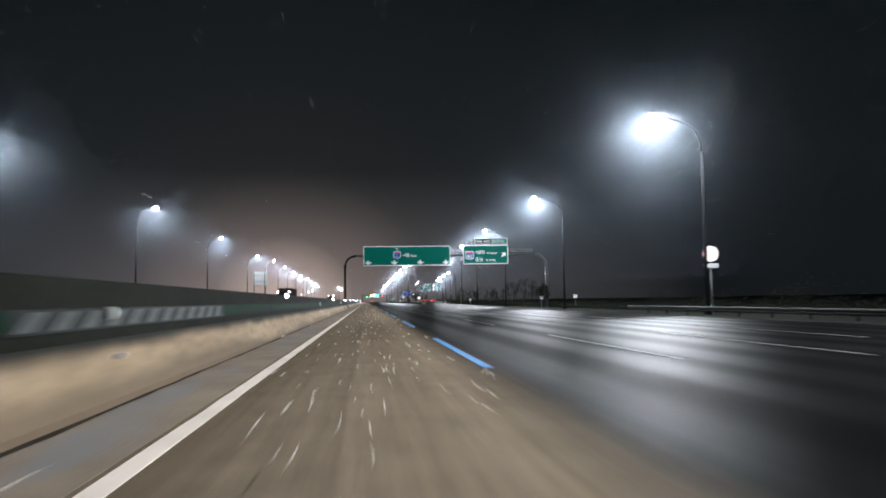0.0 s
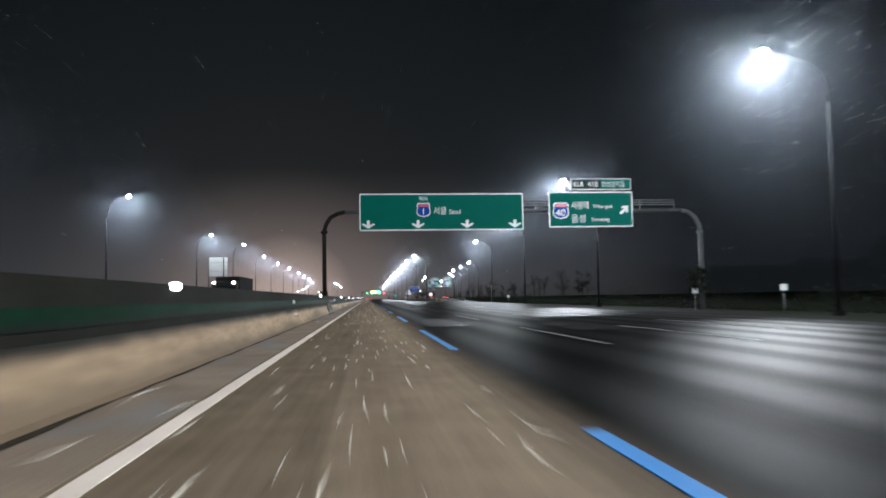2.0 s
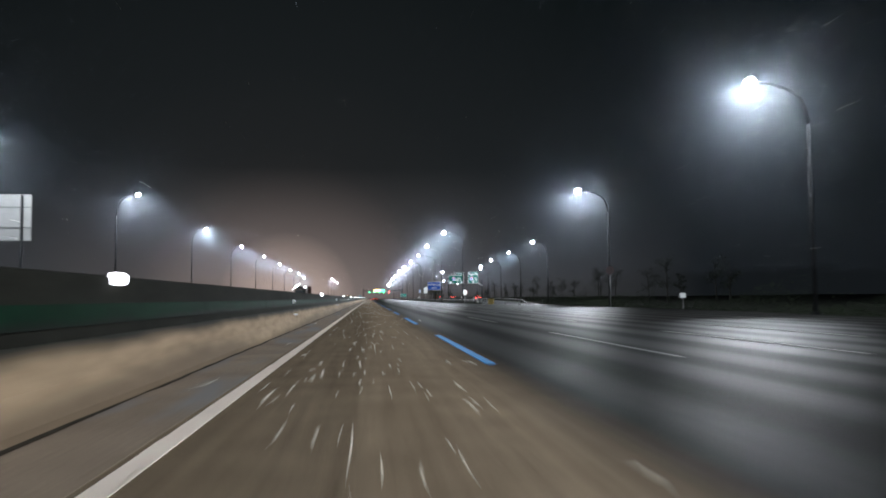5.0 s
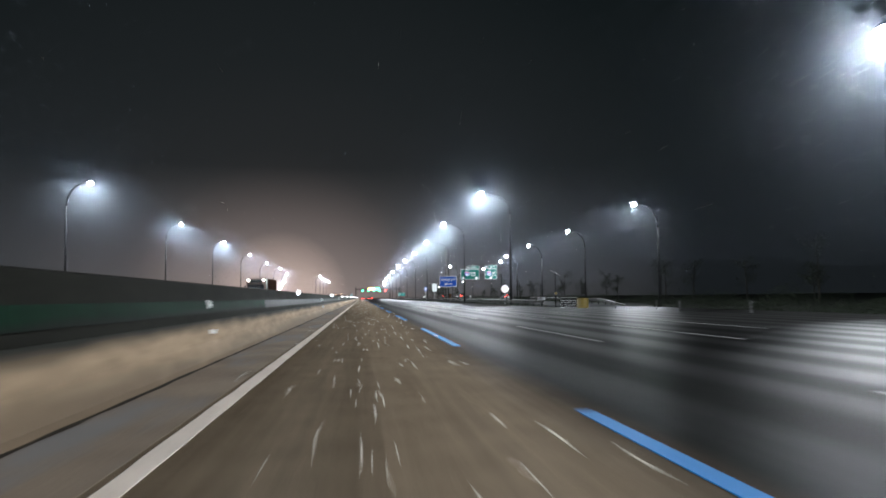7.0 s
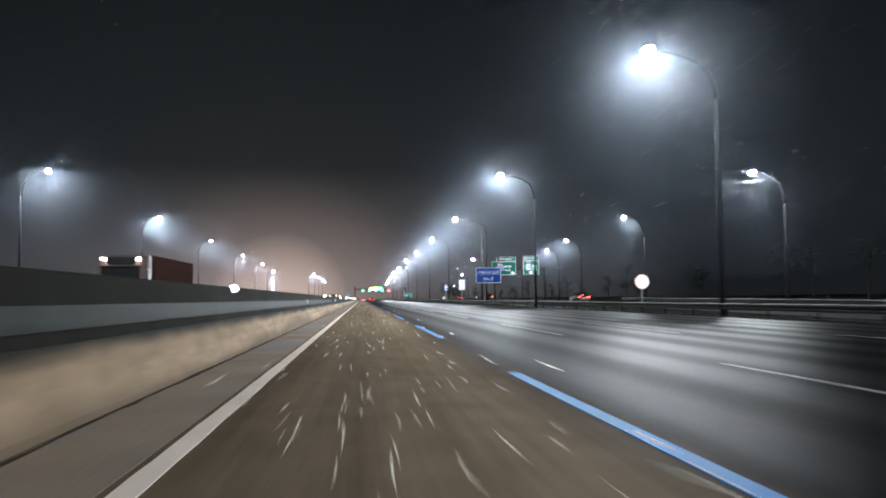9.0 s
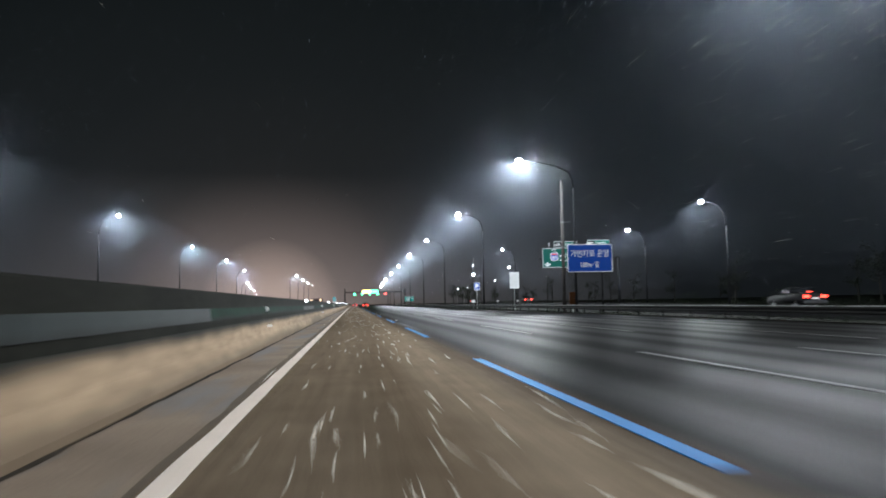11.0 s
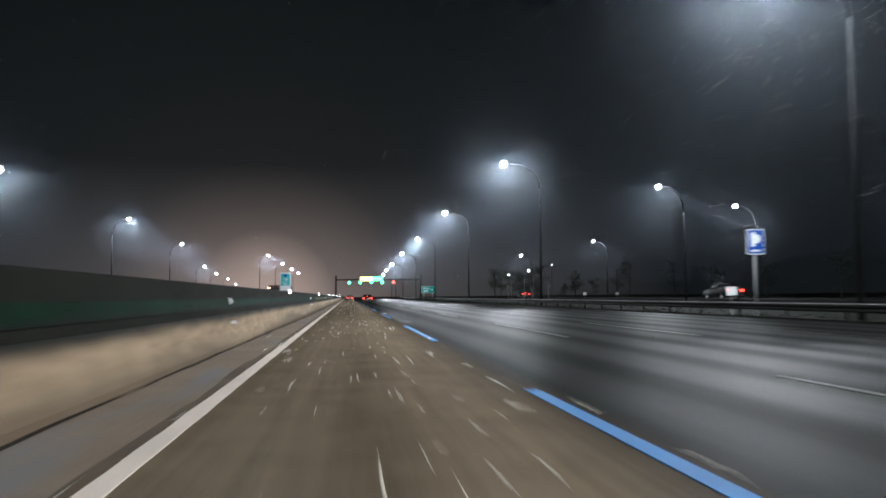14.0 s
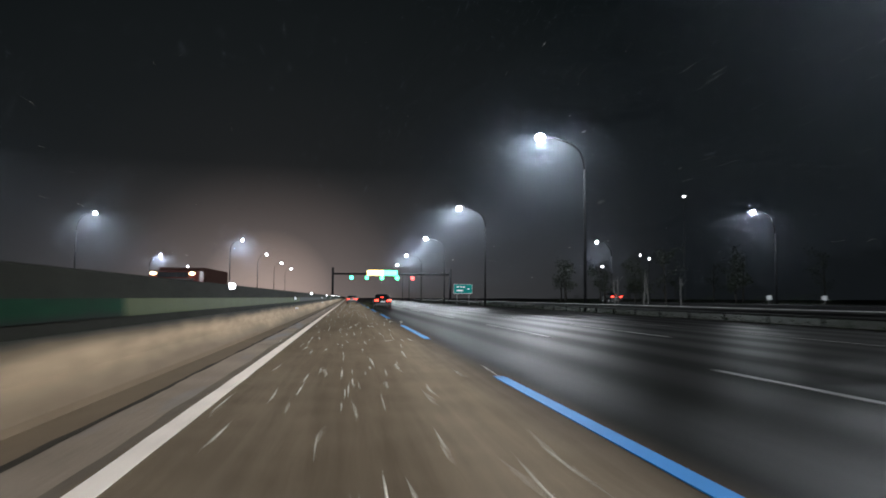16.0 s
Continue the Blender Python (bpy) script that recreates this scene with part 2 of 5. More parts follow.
def dull_edged(m, layer):
    """Blends the guide band's lower edge into a duller colour, thinning out higher up."""
    n, l = m.node_tree.nodes, m.node_tree.links
    b = n["Principled BSDF"]
    base = b.inputs["Base Color"].links[0].from_socket
    geo, xyz, no, h, f, mx = (n.new("ShaderNode" + k) for k in ("NewGeometry", "SeparateXYZ", "TexNoise", "Math", "MapRange", "Mix"))
    no.inputs["Scale"].default_value, no.inputs["Detail"].default_value = 0.8, 4
    l.new(geo.outputs["Position"], xyz.inputs[0])
    l.new(geo.outputs["Position"], no.inputs["Vector"])
    h.operation, h.inputs[1].default_value = "MULTIPLY_ADD", 0.14
    l.new(no.outputs[0], h.inputs[0])
    l.new(xyz.outputs[2], h.inputs[2])
    f.interpolation_type = "SMOOTHSTEP"
    f.inputs[1].default_value, f.inputs[2].default_value, f.inputs[3].default_value, f.inputs[4].default_value = 0.93, 1.06, 0.9, 0.0
    l.new(h.outputs[0], f.inputs[0])
    mx.data_type = "RGBA"
    l.new(f.outputs[0], mx.inputs["Factor"])
    l.new(base, mx.inputs[6])
    mx.inputs[7].default_value = (*layer, 1)
    l.new(mx.outputs[2], b.inputs["Base Color"])
    return m


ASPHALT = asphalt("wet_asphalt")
SOIL = mat("dark_grass_soil", (0.004, 0.005, 0.003), 0.9, vary=0.5, scale=0.4, fine=9, bump=0.5, spec=0.05)
# lightened to stand in for headlight falling on the shoulder
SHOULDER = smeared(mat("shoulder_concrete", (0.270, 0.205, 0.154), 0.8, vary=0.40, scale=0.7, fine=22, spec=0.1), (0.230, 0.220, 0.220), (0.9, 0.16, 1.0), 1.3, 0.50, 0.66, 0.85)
CONCRETE = headlit_concrete("barrier_concrete")
# darkened to look unlit, for the barrier's upper face above all
DARKCON = mat("weathered_unlit_grey", (0.0128, 0.0126, 0.0100), 0.9, spec=0.03, vary=0.5, scale=0.6, fine=9, bump=0.3)
CRACK = mat("tar_joint", (0.044, 0.036, 0.027), 0.85, vary=0.6, scale=2.0, fine=18, spec=0.05)
# near full white, standing in for headlight on the inner line
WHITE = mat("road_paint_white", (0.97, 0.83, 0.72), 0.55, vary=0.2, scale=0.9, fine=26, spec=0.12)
BLUE = mat("road_paint_blue", (0.009, 0.175, 0.46), 0.6, vary=0.16, scale=1.5, fine=30, spec=0.05)
RAIL = mat("dull_rail_steel", (0.008, 0.008, 0.0075), 0.7, 0.0, vary=0.3, scale=1.0, fine=12, bump=0.1, spec=0.03)
STEEL = mat("galvanised_steel", (0.2, 0.204, 0.208), 0.5, 0.6, vary=0.15, scale=2, fine=25, bump=0.05)
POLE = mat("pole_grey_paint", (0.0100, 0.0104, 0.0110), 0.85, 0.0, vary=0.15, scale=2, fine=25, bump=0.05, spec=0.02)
GREEN = mat("sign_green", (0, 0.0730, 0.0545), 0.6, vary=0.07, scale=1.2, fine=8, bump=0, spec=0.03)
BLUESIGN = mat("sign_blue", (0.005, 0.036, 0.195), 0.45, vary=0.07, scale=1.2, fine=8, bump=0, spec=0.03)
SIGNWHITE = mat("sign_white", (0.464, 0.472, 0.472), 0.4, vary=0.05, bump=0)
BOARD = mat("bare_aluminium_board", (0.112, 0.112, 0.112), 0.5, 0.3, vary=0.15, scale=0.8, bump=0, spec=0.1)
GANTRYGREY = mat("gantry_grey_paint", (0.045, 0.047, 0.048), 0.6, vary=0.2, scale=2, fine=25, bump=0.05, spec=0.2)
POLECON = mat("pole_concrete", (0.030, 0.0275, 0.0255), 0.9, vary=0.25, scale=1.5, fine=20, bump=0.2, spec=0.03)
PEDESTAL = mat("stained_pedestal_concrete", (0.070, 0.060, 0.047), 0.9, vary=0.4, scale=0.9, fine=9, bump=0.2, spec=0.04)
SHEET = mat("steel_sheet", (0.060, 0.059, 0.062), 0.6, 0.0, vary=0.25, scale=1.5, fine=18, bump=0.08, spec=0.04)
TARSTRIP = mat("dark_surfacing", (0.150, 0.114, 0.084), 0.85, vary=0.35, scale=1.5, fine=25, spec=0.08)
PATCH = mat("patched_asphalt", (0.0095, 0.0095, 0.010), 0.8, vary=0.3, scale=0.7, fine=40, bump=0.3, spec=0.008)
CUTOUT = mat("newer_asphalt", (0.0052, 0.0052, 0.0053), 0.55, vary=0.3, scale=0.7, fine=40, bump=0.3, spec=0.008)
# much darker than WHITE, so the outer line stays faint
FAINT = mat("road_paint_faint", (0.035, 0.034, 0.032), 0.8, vary=0.5, scale=1.0, fine=12, spec=0.05)
BRIGHTGREEN = mat("service_sign_green", (0.0, 0.20, 0.165), 0.55, vary=0.1, scale=1.2, fine=8, bump=0, spec=0.03)
# blackened so arm and head look unlit beside the lamp's point light
ARM = mat("lamp_arm_unlit", (0.0022, 0.0023, 0.0025), 0.85, vary=0.2, bump=0.05, spec=0.02)
# darkened copy of GREEN, as the ramp signs return less light
GREENDULL = mat("ramp_sign_green", (0.0, 0.046, 0.034), 0.6, vary=0.12, scale=1.2, fine=8, bump=0, spec=0.03)
PALEBARK = mat("pale_bark", (0.055, 0.053, 0.050), 0.85, vary=0.3, scale=3, fine=20, bump=0.5)
DULLFACE = mat("dull_pink_sign_face", (0.06, 0.045, 0.045), 0.7, vary=0.1, bump=0, spec=0.05)
# SIGNWHITE dimmed likewise for the ramp signs' rims
DULLWHITE = mat("sign_dull_white", (0.27, 0.28, 0.28), 0.6, vary=0.1, bump=0, spec=0.1)
TEAL = mat("sign_teal", (0.02, 0.27, 0.30), 0.45, vary=0.1, bump=0, spec=0.2)
STRIPEGREY = mat("stripe_dull_white", (0.070, 0.074, 0.071), 0.7, vary=0.25, scale=2, fine=20, bump=0, spec=0.03)
# worn paint, also darkened as lying outside the headlights
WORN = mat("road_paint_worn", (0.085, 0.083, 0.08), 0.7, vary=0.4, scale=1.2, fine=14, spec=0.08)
SIGNRED = mat("sign_red", (0.336, 0.0112, 0.016), 0.4, vary=0.05, bump=0)
SIGNBLACK = mat("sign_black", (0.015, 0.015, 0.016), 0.5, vary=0.1, bump=0, spec=0.02)
BANDGREEN = dull_edged(mat("band_green", (0.0011, 0.0158, 0.0074), 0.7, spec=0.01, vary=0.5, scale=0.7, fine=7), (0.0085, 0.0095, 0.0078))
BANDGREY = dull_edged(mat("band_pale_grey", (0.0158, 0.0210, 0.0203), 0.6, spec=0.02, vary=0.2, scale=1.2, fine=20), (0.0105, 0.0115, 0.0100))
BANDLIME = mat("band_yellow_green", (0.0288, 0.0368, 0.0088), 0.6, spec=0.02, vary=0.2, scale=1.2, fine=20)
BANDDARK = mat("band_dark", (0.0075, 0.0085, 0.0082), 0.6, vary=0.2, scale=1.2, fine=20, spec=0.03)
MATTBLACK = mat("matt_black_rubber", (0.0035, 0.0033, 0.0034), 0.85, vary=0.3, spec=0.02)
RAILTOP = mat("pale_top_edge", (0.28, 0.28, 0.27), 0.5, vary=0.2, scale=2, fine=15, spec=0.1)
RUSTY = mat("rusty_orange_paint", (0.040, 0.016, 0.006), 0.75, vary=0.4, scale=2.5, fine=20, bump=0.2, spec=0.05)
YELLOW = mat("yellow_plastic", (0.13, 0.088, 0.005), 0.5, vary=0.15)
BLACKPLASTIC = mat("black_plastic", (0.018, 0.018, 0.019), 0.45, vary=0.2)
PRINT = mat("grey_print", (0.4, 0.4, 0.4), 0.6, vary=0.1, bump=0)
TRUCKDARK = mat("truck_dark_tarpaulin", (0.018, 0.017, 0.017), 0.8, vary=0.2, spec=0.04)
REFLECTOR = mat("white_reflector", (0.95, 0.95, 0.94), 0.25, vary=0.03, bump=0)
PAINTWHITE = mat("car_paint_white", (0.21, 0.21, 0.21), 0.25, vary=0.04, bump=0)
PAINTGREY = mat("car_paint_grey", (0.009, 0.0092, 0.0098), 0.6, vary=0.04, bump=0, spec=0.04)
PAINTRED = mat("truck_paint_red", (0.075, 0.014, 0.012), 0.5, vary=0.1, bump=0, spec=0.1)
PAINTBROWN = mat("truck_box_brown", (0.037, 0.020, 0.017), 0.8, vary=0.15, spec=0.0)
PAINTRUST = mat("truck_cab_brown", (0.075, 0.048, 0.043), 0.5, vary=0.15, bump=0, spec=0.1)
GLASS = mat("dark_car_glass", (0.008, 0.009, 0.010), 0.15, vary=0.02, bump=0, spec=0.15)
RUBBER = mat("rubber", (0.02, 0.02, 0.02), 0.8, vary=0.2)
BARK = mat("bark", (0.012, 0.011, 0.0095), 0.9, vary=0.3, scale=3, fine=20, bump=0.5, spec=0.1)
LEAF = mat("dark_leaves", (0.008, 0.011, 0.006), 0.7, vary=0.4, scale=0.6, fine=6, bump=0, spec=0.05)
LENS = lamp_mat("lamp_lens_lit", (0.95, 0.98, 1.0), 120.0)
SMALL_AMBER = lamp_mat("amber_lamp_lit", (1.0, 0.72, 0.42), 5.0)
SMALL_LENS = lamp_mat("small_lamp_lit", (1.0, 0.98, 0.92), 25.0)
MARKER = lamp_mat("marker_lamp_lit", (0.88, 0.93, 1.0), 8.0)
TAIL = lamp_mat("tail_lamp_lit", (1.0, 0.05, 0.03), 4.0)
HEADLIGHT = lamp_mat("headlight_lit", (1.0, 0.97, 0.9), 22.0)
LEDGREEN = lamp_mat("led_green_lit", (0.05, 1.0, 0.35), 6.0)
LEDRED = lamp_mat("led_red_lit", (1.0, 0.05, 0.04), 4.0)
LEDAMBER = lamp_mat("led_amber_lit", (1.0, 0.72, 0.16), 6.0)

# ---------------------------------------------------------------- mesh helpers


def part(name, bm, material, parent=None, label="", smooth=False):
    me = bpy.data.meshes.new(name)
    bm.to_mesh(me)
    bm.free()
    if smooth:
        for p in me.polygons:
            p.use_smooth = True
    for x in material if isinstance(material, (list, tuple)) else [material]:
        me.materials.append(x)
    ob = new(name, me)
    if parent:
        ob.parent = parent
    return tagged(ob, label)


def shared(name, me, parent, m):
    ob = new(name, me)
    ob.parent = parent
    ob.matrix_basis = m
    return ob


def empty(name, x, y, z=0.0, rz=0.0):
    ob = new(name)
    ob.empty_display_size = 0.2
    ob.matrix_basis = pose(x, y, z, 0, 0, rz)
    return ob


def box(bm, x0, x1, y0, y1, z0, z1, bevel=0.0):
    g = bmesh.ops.create_cube(bm, size=1.0, matrix=Matrix.LocRotScale(((x0 + x1) / 2, (y0 + y1) / 2, (z0 + z1) / 2), None, (x1 - x0, y1 - y0, z1 - z0)))
    if bevel:
        vs = set(g["verts"])
        es = [ed for ed in bm.edges if ed.verts[0] in vs and ed.verts[1] in vs]
        bmesh.ops.bevel(bm, geom=es, offset=bevel, segments=2, affect="EDGES")
    return bm


def boxed(*a, **k):
    return box(bmesh.new(), *a, **k)


def tube(bm, pts, radii, seg=10):
    """A tapered tube through the given points."""
    rings = []
    for i, p in enumerate(pts):
        p = Vector(p)
        d = (Vector(pts[min(i + 1, len(pts) - 1)]) - Vector(pts[max(i - 1, 0)])).normalized()
        q = d.to_track_quat("Z", "Y").to_matrix()
        r = radii[i] if isinstance(radii, (list, tuple)) else radii
        rings.append([bm.verts.new(p + q @ Vector((r * math.cos(2 * math.pi * k / seg), r * math.sin(2 * math.pi * k / seg), 0))) for k in range(seg)])
    for a, b in zip(rings, rings[1:]):
        for k in range(seg):
            bm.faces.new((a[k], a[(k + 1) % seg], b[(k + 1) % seg], b[k]))
    bm.faces.new(rings[0][::-1])
    bm.faces.new(rings[-1])
    return bm


def tubed(pts, radii, seg=10):
    return tube(bmesh.new(), pts, radii, seg)


def extrude(profile, axis_from, axis_to, axis="y"):
    """A closed outline pulled along an axis: y takes (x, z), x takes (y, z), z takes (x, y)."""
    bm = bmesh.new()

    def at(p, s):
        return {"y": (p[0], s, p[1]), "x": (s, p[0], p[1]), "z": (p[0], p[1], s)}[axis]
    a = [bm.verts.new(at(p, axis_from)) for p in profile]
    b = [bm.verts.new(at(p, axis_to)) for p in profile]
    k = len(profile)
    for i in range(k):
        bm.faces.new((a[i], a[(i + 1) % k], b[(i + 1) % k], b[i]))
    bm.faces.new(a)
    bm.faces.new(b)
    bmesh.ops.recalc_face_normals(bm, faces=bm.faces)
    return bm


def text_mesh(text, size, name):
    cu = bpy.data.curves.new(name, "FONT")
    cu.body, cu.size, cu.extrude = text, size, 0.004
    tmp = new(name, cu)
    me = bpy.data.meshes.new_from_object(tmp.evaluated_get(bpy.context.evaluated_depsgraph_get()))
    bpy.data.objects.remove(tmp)
    bpy.data.curves.remove(cu)
    return me, max((v.co.x for v in me.vertices), default=0.0)


def lettering(text, size, x, z, y, parent, material=None, name="lettering", squeeze=1.0):
    """Raised sign lettering that faces the traffic, word by word, its lower left corner at x, z."""
    said = ""
    for word in text.split():
        said = (said + " " + word).strip()
        me, wide = text_mesh(word, size, name)
        shift = 0.0
        if said != word:
            run, far = text_mesh(said, size, name)
            bpy.data.meshes.remove(run)
            shift = far - wide
        me.materials.clear()
        me.materials.append(material or SIGNWHITE)
        ob = new(name, me)
        ob.parent = parent
        ob.matrix_basis = pose(x + shift * squeeze, y, z, 90) @ Matrix.Diagonal((squeeze, 1, 1, 1))


def plate(name, x0, x1, z0, z1, y, parent, face, border=0.09, corner=0.12, thick=0.05, edge=None):
    """A sign plate with rounded corners, a raised white rim and a coloured field."""
    def rounded(a0, a1, b0, b1, r):
        out = []
        for cx, cz, s in ((a1 - r, b1 - r, 0), (a0 + r, b1 - r, 90), (a0 + r, b0 + r, 180), (a1 - r, b0 + r, 270)):
            for k in range(5):
                an = radians(s + 22.5 * k)
                out.append((cx + r * math.cos(an), cz + r * math.sin(an)))
        return out
    rim = part(name, extrude(rounded(x0, x1, z0, z1, corner), y, y + thick), edge or SIGNWHITE, parent)
    part("field", extrude(rounded(x0 + border, x1 - border, z0 + border, z1 - border, corner * 0.7), y - 0.006, y + 0.01), face, rim)
    return rim


def flat(profile, y, material, parent, name, thick=0.006):
    return part(name, extrude(profile, y - thick, y), material, parent)


def down_arrow(cx, z0, h, y, parent):
    w = h * 0.82
    flat([(cx, z0), (cx + w, z0 + h * 0.55), (cx + w * 0.8, z0 + h * 0.66), (cx + h * 0.17, z0 + h * 0.45), (cx + h * 0.17, z0 + h),
          (cx - h * 0.17, z0 + h), (cx - h * 0.17, z0 + h * 0.45), (cx - w * 0.8, z0 + h * 0.66), (cx - w, z0 + h * 0.55)], y, SIGNWHITE, parent, "arrow")


def up_arrow(cx, cz, s, y, parent):
    pts = [(0, 0.75), (0.62, 0.1), (0.4, -0.1), (0.17, 0.12), (0.17, -0.75), (-0.17, -0.75), (-0.17, 0.12), (-0.4, -0.1), (-0.62, 0.1)]
    c, q = math.cos(radians(-45)), math.sin(radians(-45))
    flat([(cx + s * (a * c - b * q), cz + s * (a * q + b * c)) for a, b in pts], y, SIGNWHITE, parent, "arrow")


def shield(cx, cz, s, number, y, parent):
    """A route shield: white rim, red top, blue field, number."""
    def outline(k):
        half = [(0.0, 1.0), (0.22, 0.86), (0.5, 0.98), (0.72, 0.9), (0.92, 0.62), (0.82, 0.36), (0.95, -0.1), (0.9, -0.55), (0.6, -0.82), (0.25, -0.88), (0.0, -1.0)]
        pts = half + [(-a, b) for a, b in half[-2:0:-1]]
        return [(cx + s * k * a, cz + s * k * b) for a, b in pts]
    rim = flat(outline(1.0), y, SIGNWHITE, parent, "route_shield", 0.008)
    flat(outline(0.88), y - 0.008, BLUESIGN, rim, "shield_field", 0.006)
    flat([(cx - 0.68 * s, cz + 0.42 * s), (cx + 0.68 * s, cz + 0.42 * s), (cx + 0.62 * s, cz + 0.74 * s), (cx, cz + 0.76 * s), (cx - 0.62 * s, cz + 0.74 * s)], y - 0.014, SIGNRED, rim, "shield_top", 0.004)
    lettering(number, s * 1.15, cx - 0.31 * s * len(number), cz - 0.62 * s, y - 0.02, rim)


# ---------------------------------------------------------------- ground and road
Y0, Y1 = -60.0, 1100.0
LANE = 3.633
LEFT_LINE, BUS_LINE = -1.46, 2.172

bm = bmesh.new()
N = 40
bmesh.ops.create_grid(bm, x_segments=N, y_segments=N, size=2200)
for v in bm.verts:
    v.co.z = -0.25 if abs(v.co.x) < 300 else -0.25 + 2.0 * noise.noise(v.co * 0.004)
tagged(part("ground", bm, SOIL), "dark wet grass and soil beside the road", "ground", kind="structure")

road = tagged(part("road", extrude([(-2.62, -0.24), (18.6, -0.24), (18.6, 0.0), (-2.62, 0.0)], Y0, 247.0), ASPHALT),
              "wet dark asphalt motorway with worn wheel tracks", "road", kind="structure")
tagged(part("exit_lane", extrude([(18.6, 100.0), (20.5, 115.0), (23.4, 140.0), (25.4, 170.0), (27.5, 247.0), (18.6, 247.0)], -0.24, 0.0, "z"), ASPHALT),
       "wet asphalt exit lane widening beside the motorway", "road", kind="structure")
tagged(part("road_beyond", extrude([(-2.62, -0.24), (18.9, -0.24), (18.9, 0.0), (-2.62, 0.0)], 247.0, Y1), ASPHALT),
                "wet dark asphalt motorway past the exit", "road", kind="structure")
tagged(part("road_opposite", extrude([(-3.62, -0.24), (-26.0, -0.24), (-26.0, 0.0), (-3.62, 0.0)], Y0, Y1), ASPHALT),
       "wet asphalt carriageway of the opposite direction", "road", kind="structure")


def ramp_z(y):
    return 0.0 if y < 262 else min(0.6, (y - 262) / 280.0)


def ramp_x(y):
    """The ramp's inner edge."""
    return 21.5 + (0.075 * (y - 247) if y > 247 else 0)


bm = bmesh.new()
prev = None
for k in range(40):
    y = 247.0 + 8 * k
    a, w = ramp_x(y), min(12.0, 6.5 + 0.035 * (y - 247))
    ring = [bm.verts.new(p) for p in ((a, y, ramp_z(y)), (a + w, y, ramp_z(y)), (a + w + 1.5, y, -0.3), (a - 0.2, y, -0.3))]
    if prev:
        for i in range(4):
            bm.faces.new((prev[i], prev[(i + 1) % 4], ring[(i + 1) % 4], ring[i]))
    prev = ring
bmesh.ops.recalc_face_normals(bm, faces=bm.faces)
tagged(part("exit_ramp", bm, PATCH), "wet asphalt exit ramp rising beside the motorway", "road", kind="structure")

# concrete apron, ragged tar joint and gritty shoulder at the foot of the barrier


def joint_x(y):
    """The joint runs closer to the lane towards the end."""
    t = min(1.0, max(0.0, (y - 375.0) / 60.0))
    return -2.56 + 0.40 * t * t * (3 - 2 * t)


def strip_sheet(xa, xb, z, step=2.0):
    bm = bmesh.new()
    prev = None
    for k in range(int((Y1 - Y0) / step) + 1):
        y = Y0 + step * k
        cur = [bm.verts.new(q) for q in ((xa(y), y, z - 0.05), (xa(y), y, z), (xb(y), y, z), (xb(y), y, z - 0.05))]
        if prev:
            for a in range(4):
                bm.faces.new((prev[a], prev[(a + 1) % 4], cur[(a + 1) % 4], cur[a]))
        prev = cur
    bmesh.ops.recalc_face_normals(bm, faces=bm.faces)
    return bm


tagged(part("apron", strip_sheet(lambda y: -2.70, lambda y: joint_x(y) - 0.02, 0.012), CONCRETE), "narrow concrete apron at the barrier foot", "apron", kind="structure")
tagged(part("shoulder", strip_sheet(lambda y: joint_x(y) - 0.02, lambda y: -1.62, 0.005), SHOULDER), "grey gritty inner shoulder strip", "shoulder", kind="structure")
bm = bmesh.new()
prev = None
rnd = random.Random(4)
for k in range(int((Y1 - Y0) / 0.5)):
    y = Y0 + 0.5 * k
    wob = 0.035 * noise.noise((0, y * 0.5, 3)) + 0.02 * noise.noise((4, y * 1.7, 3)) + rnd.uniform(-0.014, 0.014)
    w = max(0.004, 0.044 + 0.055 * noise.noise((5, y * 0.35, 0)) + 0.035 * noise.noise((9, y * 1.3, 0)) + rnd.uniform(-0.012, 0.012))
    # wider dark strip along the pedestal foot
    if 93.6 < y < 100.4:
        w += 0.07
    c = joint_x(y) + wob
    cur = (bm.verts.new((c - w, y, 0.017)), bm.verts.new((c + w * 0.6, y, 0.017)))
    if prev:
        bm.faces.new((prev[0], prev[1], cur[1], cur[0]))
    prev = cur
tagged(part("tar_joint", bm, CRACK), "black ragged joint along the barrier foot", "joint", kind="structure")

bm = bmesh.new()
prev = None
for k in range(int((Y1 - 285) / 0.6)):
    y = 285 + 0.6 * k
    grow = min(1.0, k / 20.0)
    a = -1.61 - grow * max(0.0, 0.075 + 0.09 * noise.noise((2, y * 0.22, 7)) + 0.06 * noise.noise((2, y * 1.1, 1)))
    cur = (bm.verts.new((a, y, 0.0085)), bm.verts.new((-1.57, y, 0.0085)))
    if prev:
        bm.faces.new((prev[0], prev[1], cur[1], cur[0]))
    prev = cur
tagged(part("tar_strip", bm, TARSTRIP), "ragged dark strip of surfacing beside the edge line", "joint", kind="structure")

bm = bmesh.new()
prev = None
rnd = random.Random(17)
for k in range(int((Y1 - Y0) / 0.5)):
    y = Y0 + 0.5 * k
    wear = 0.012 * noise.noise((1, y * 0.9, 0)) + rnd.uniform(-0.005, 0.005)
    a, b = LEFT_LINE - 0.092 + wear, LEFT_LINE + 0.092 + 0.012 * noise.noise((7, y * 0.8, 0))
    cur = [bm.verts.new(q) for q in ((a, y, 0.002), (a, y, 0.009), (b, y, 0.009), (b, y, 0.002))]
    if prev:
        for i in range(3):
            bm.faces.new((prev[i], prev[i + 1], cur[i + 1], cur[i]))
    prev = cur
bmesh.ops.recalc_face_normals(bm, faces=bm.faces)
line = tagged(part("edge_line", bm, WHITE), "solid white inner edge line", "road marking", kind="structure")
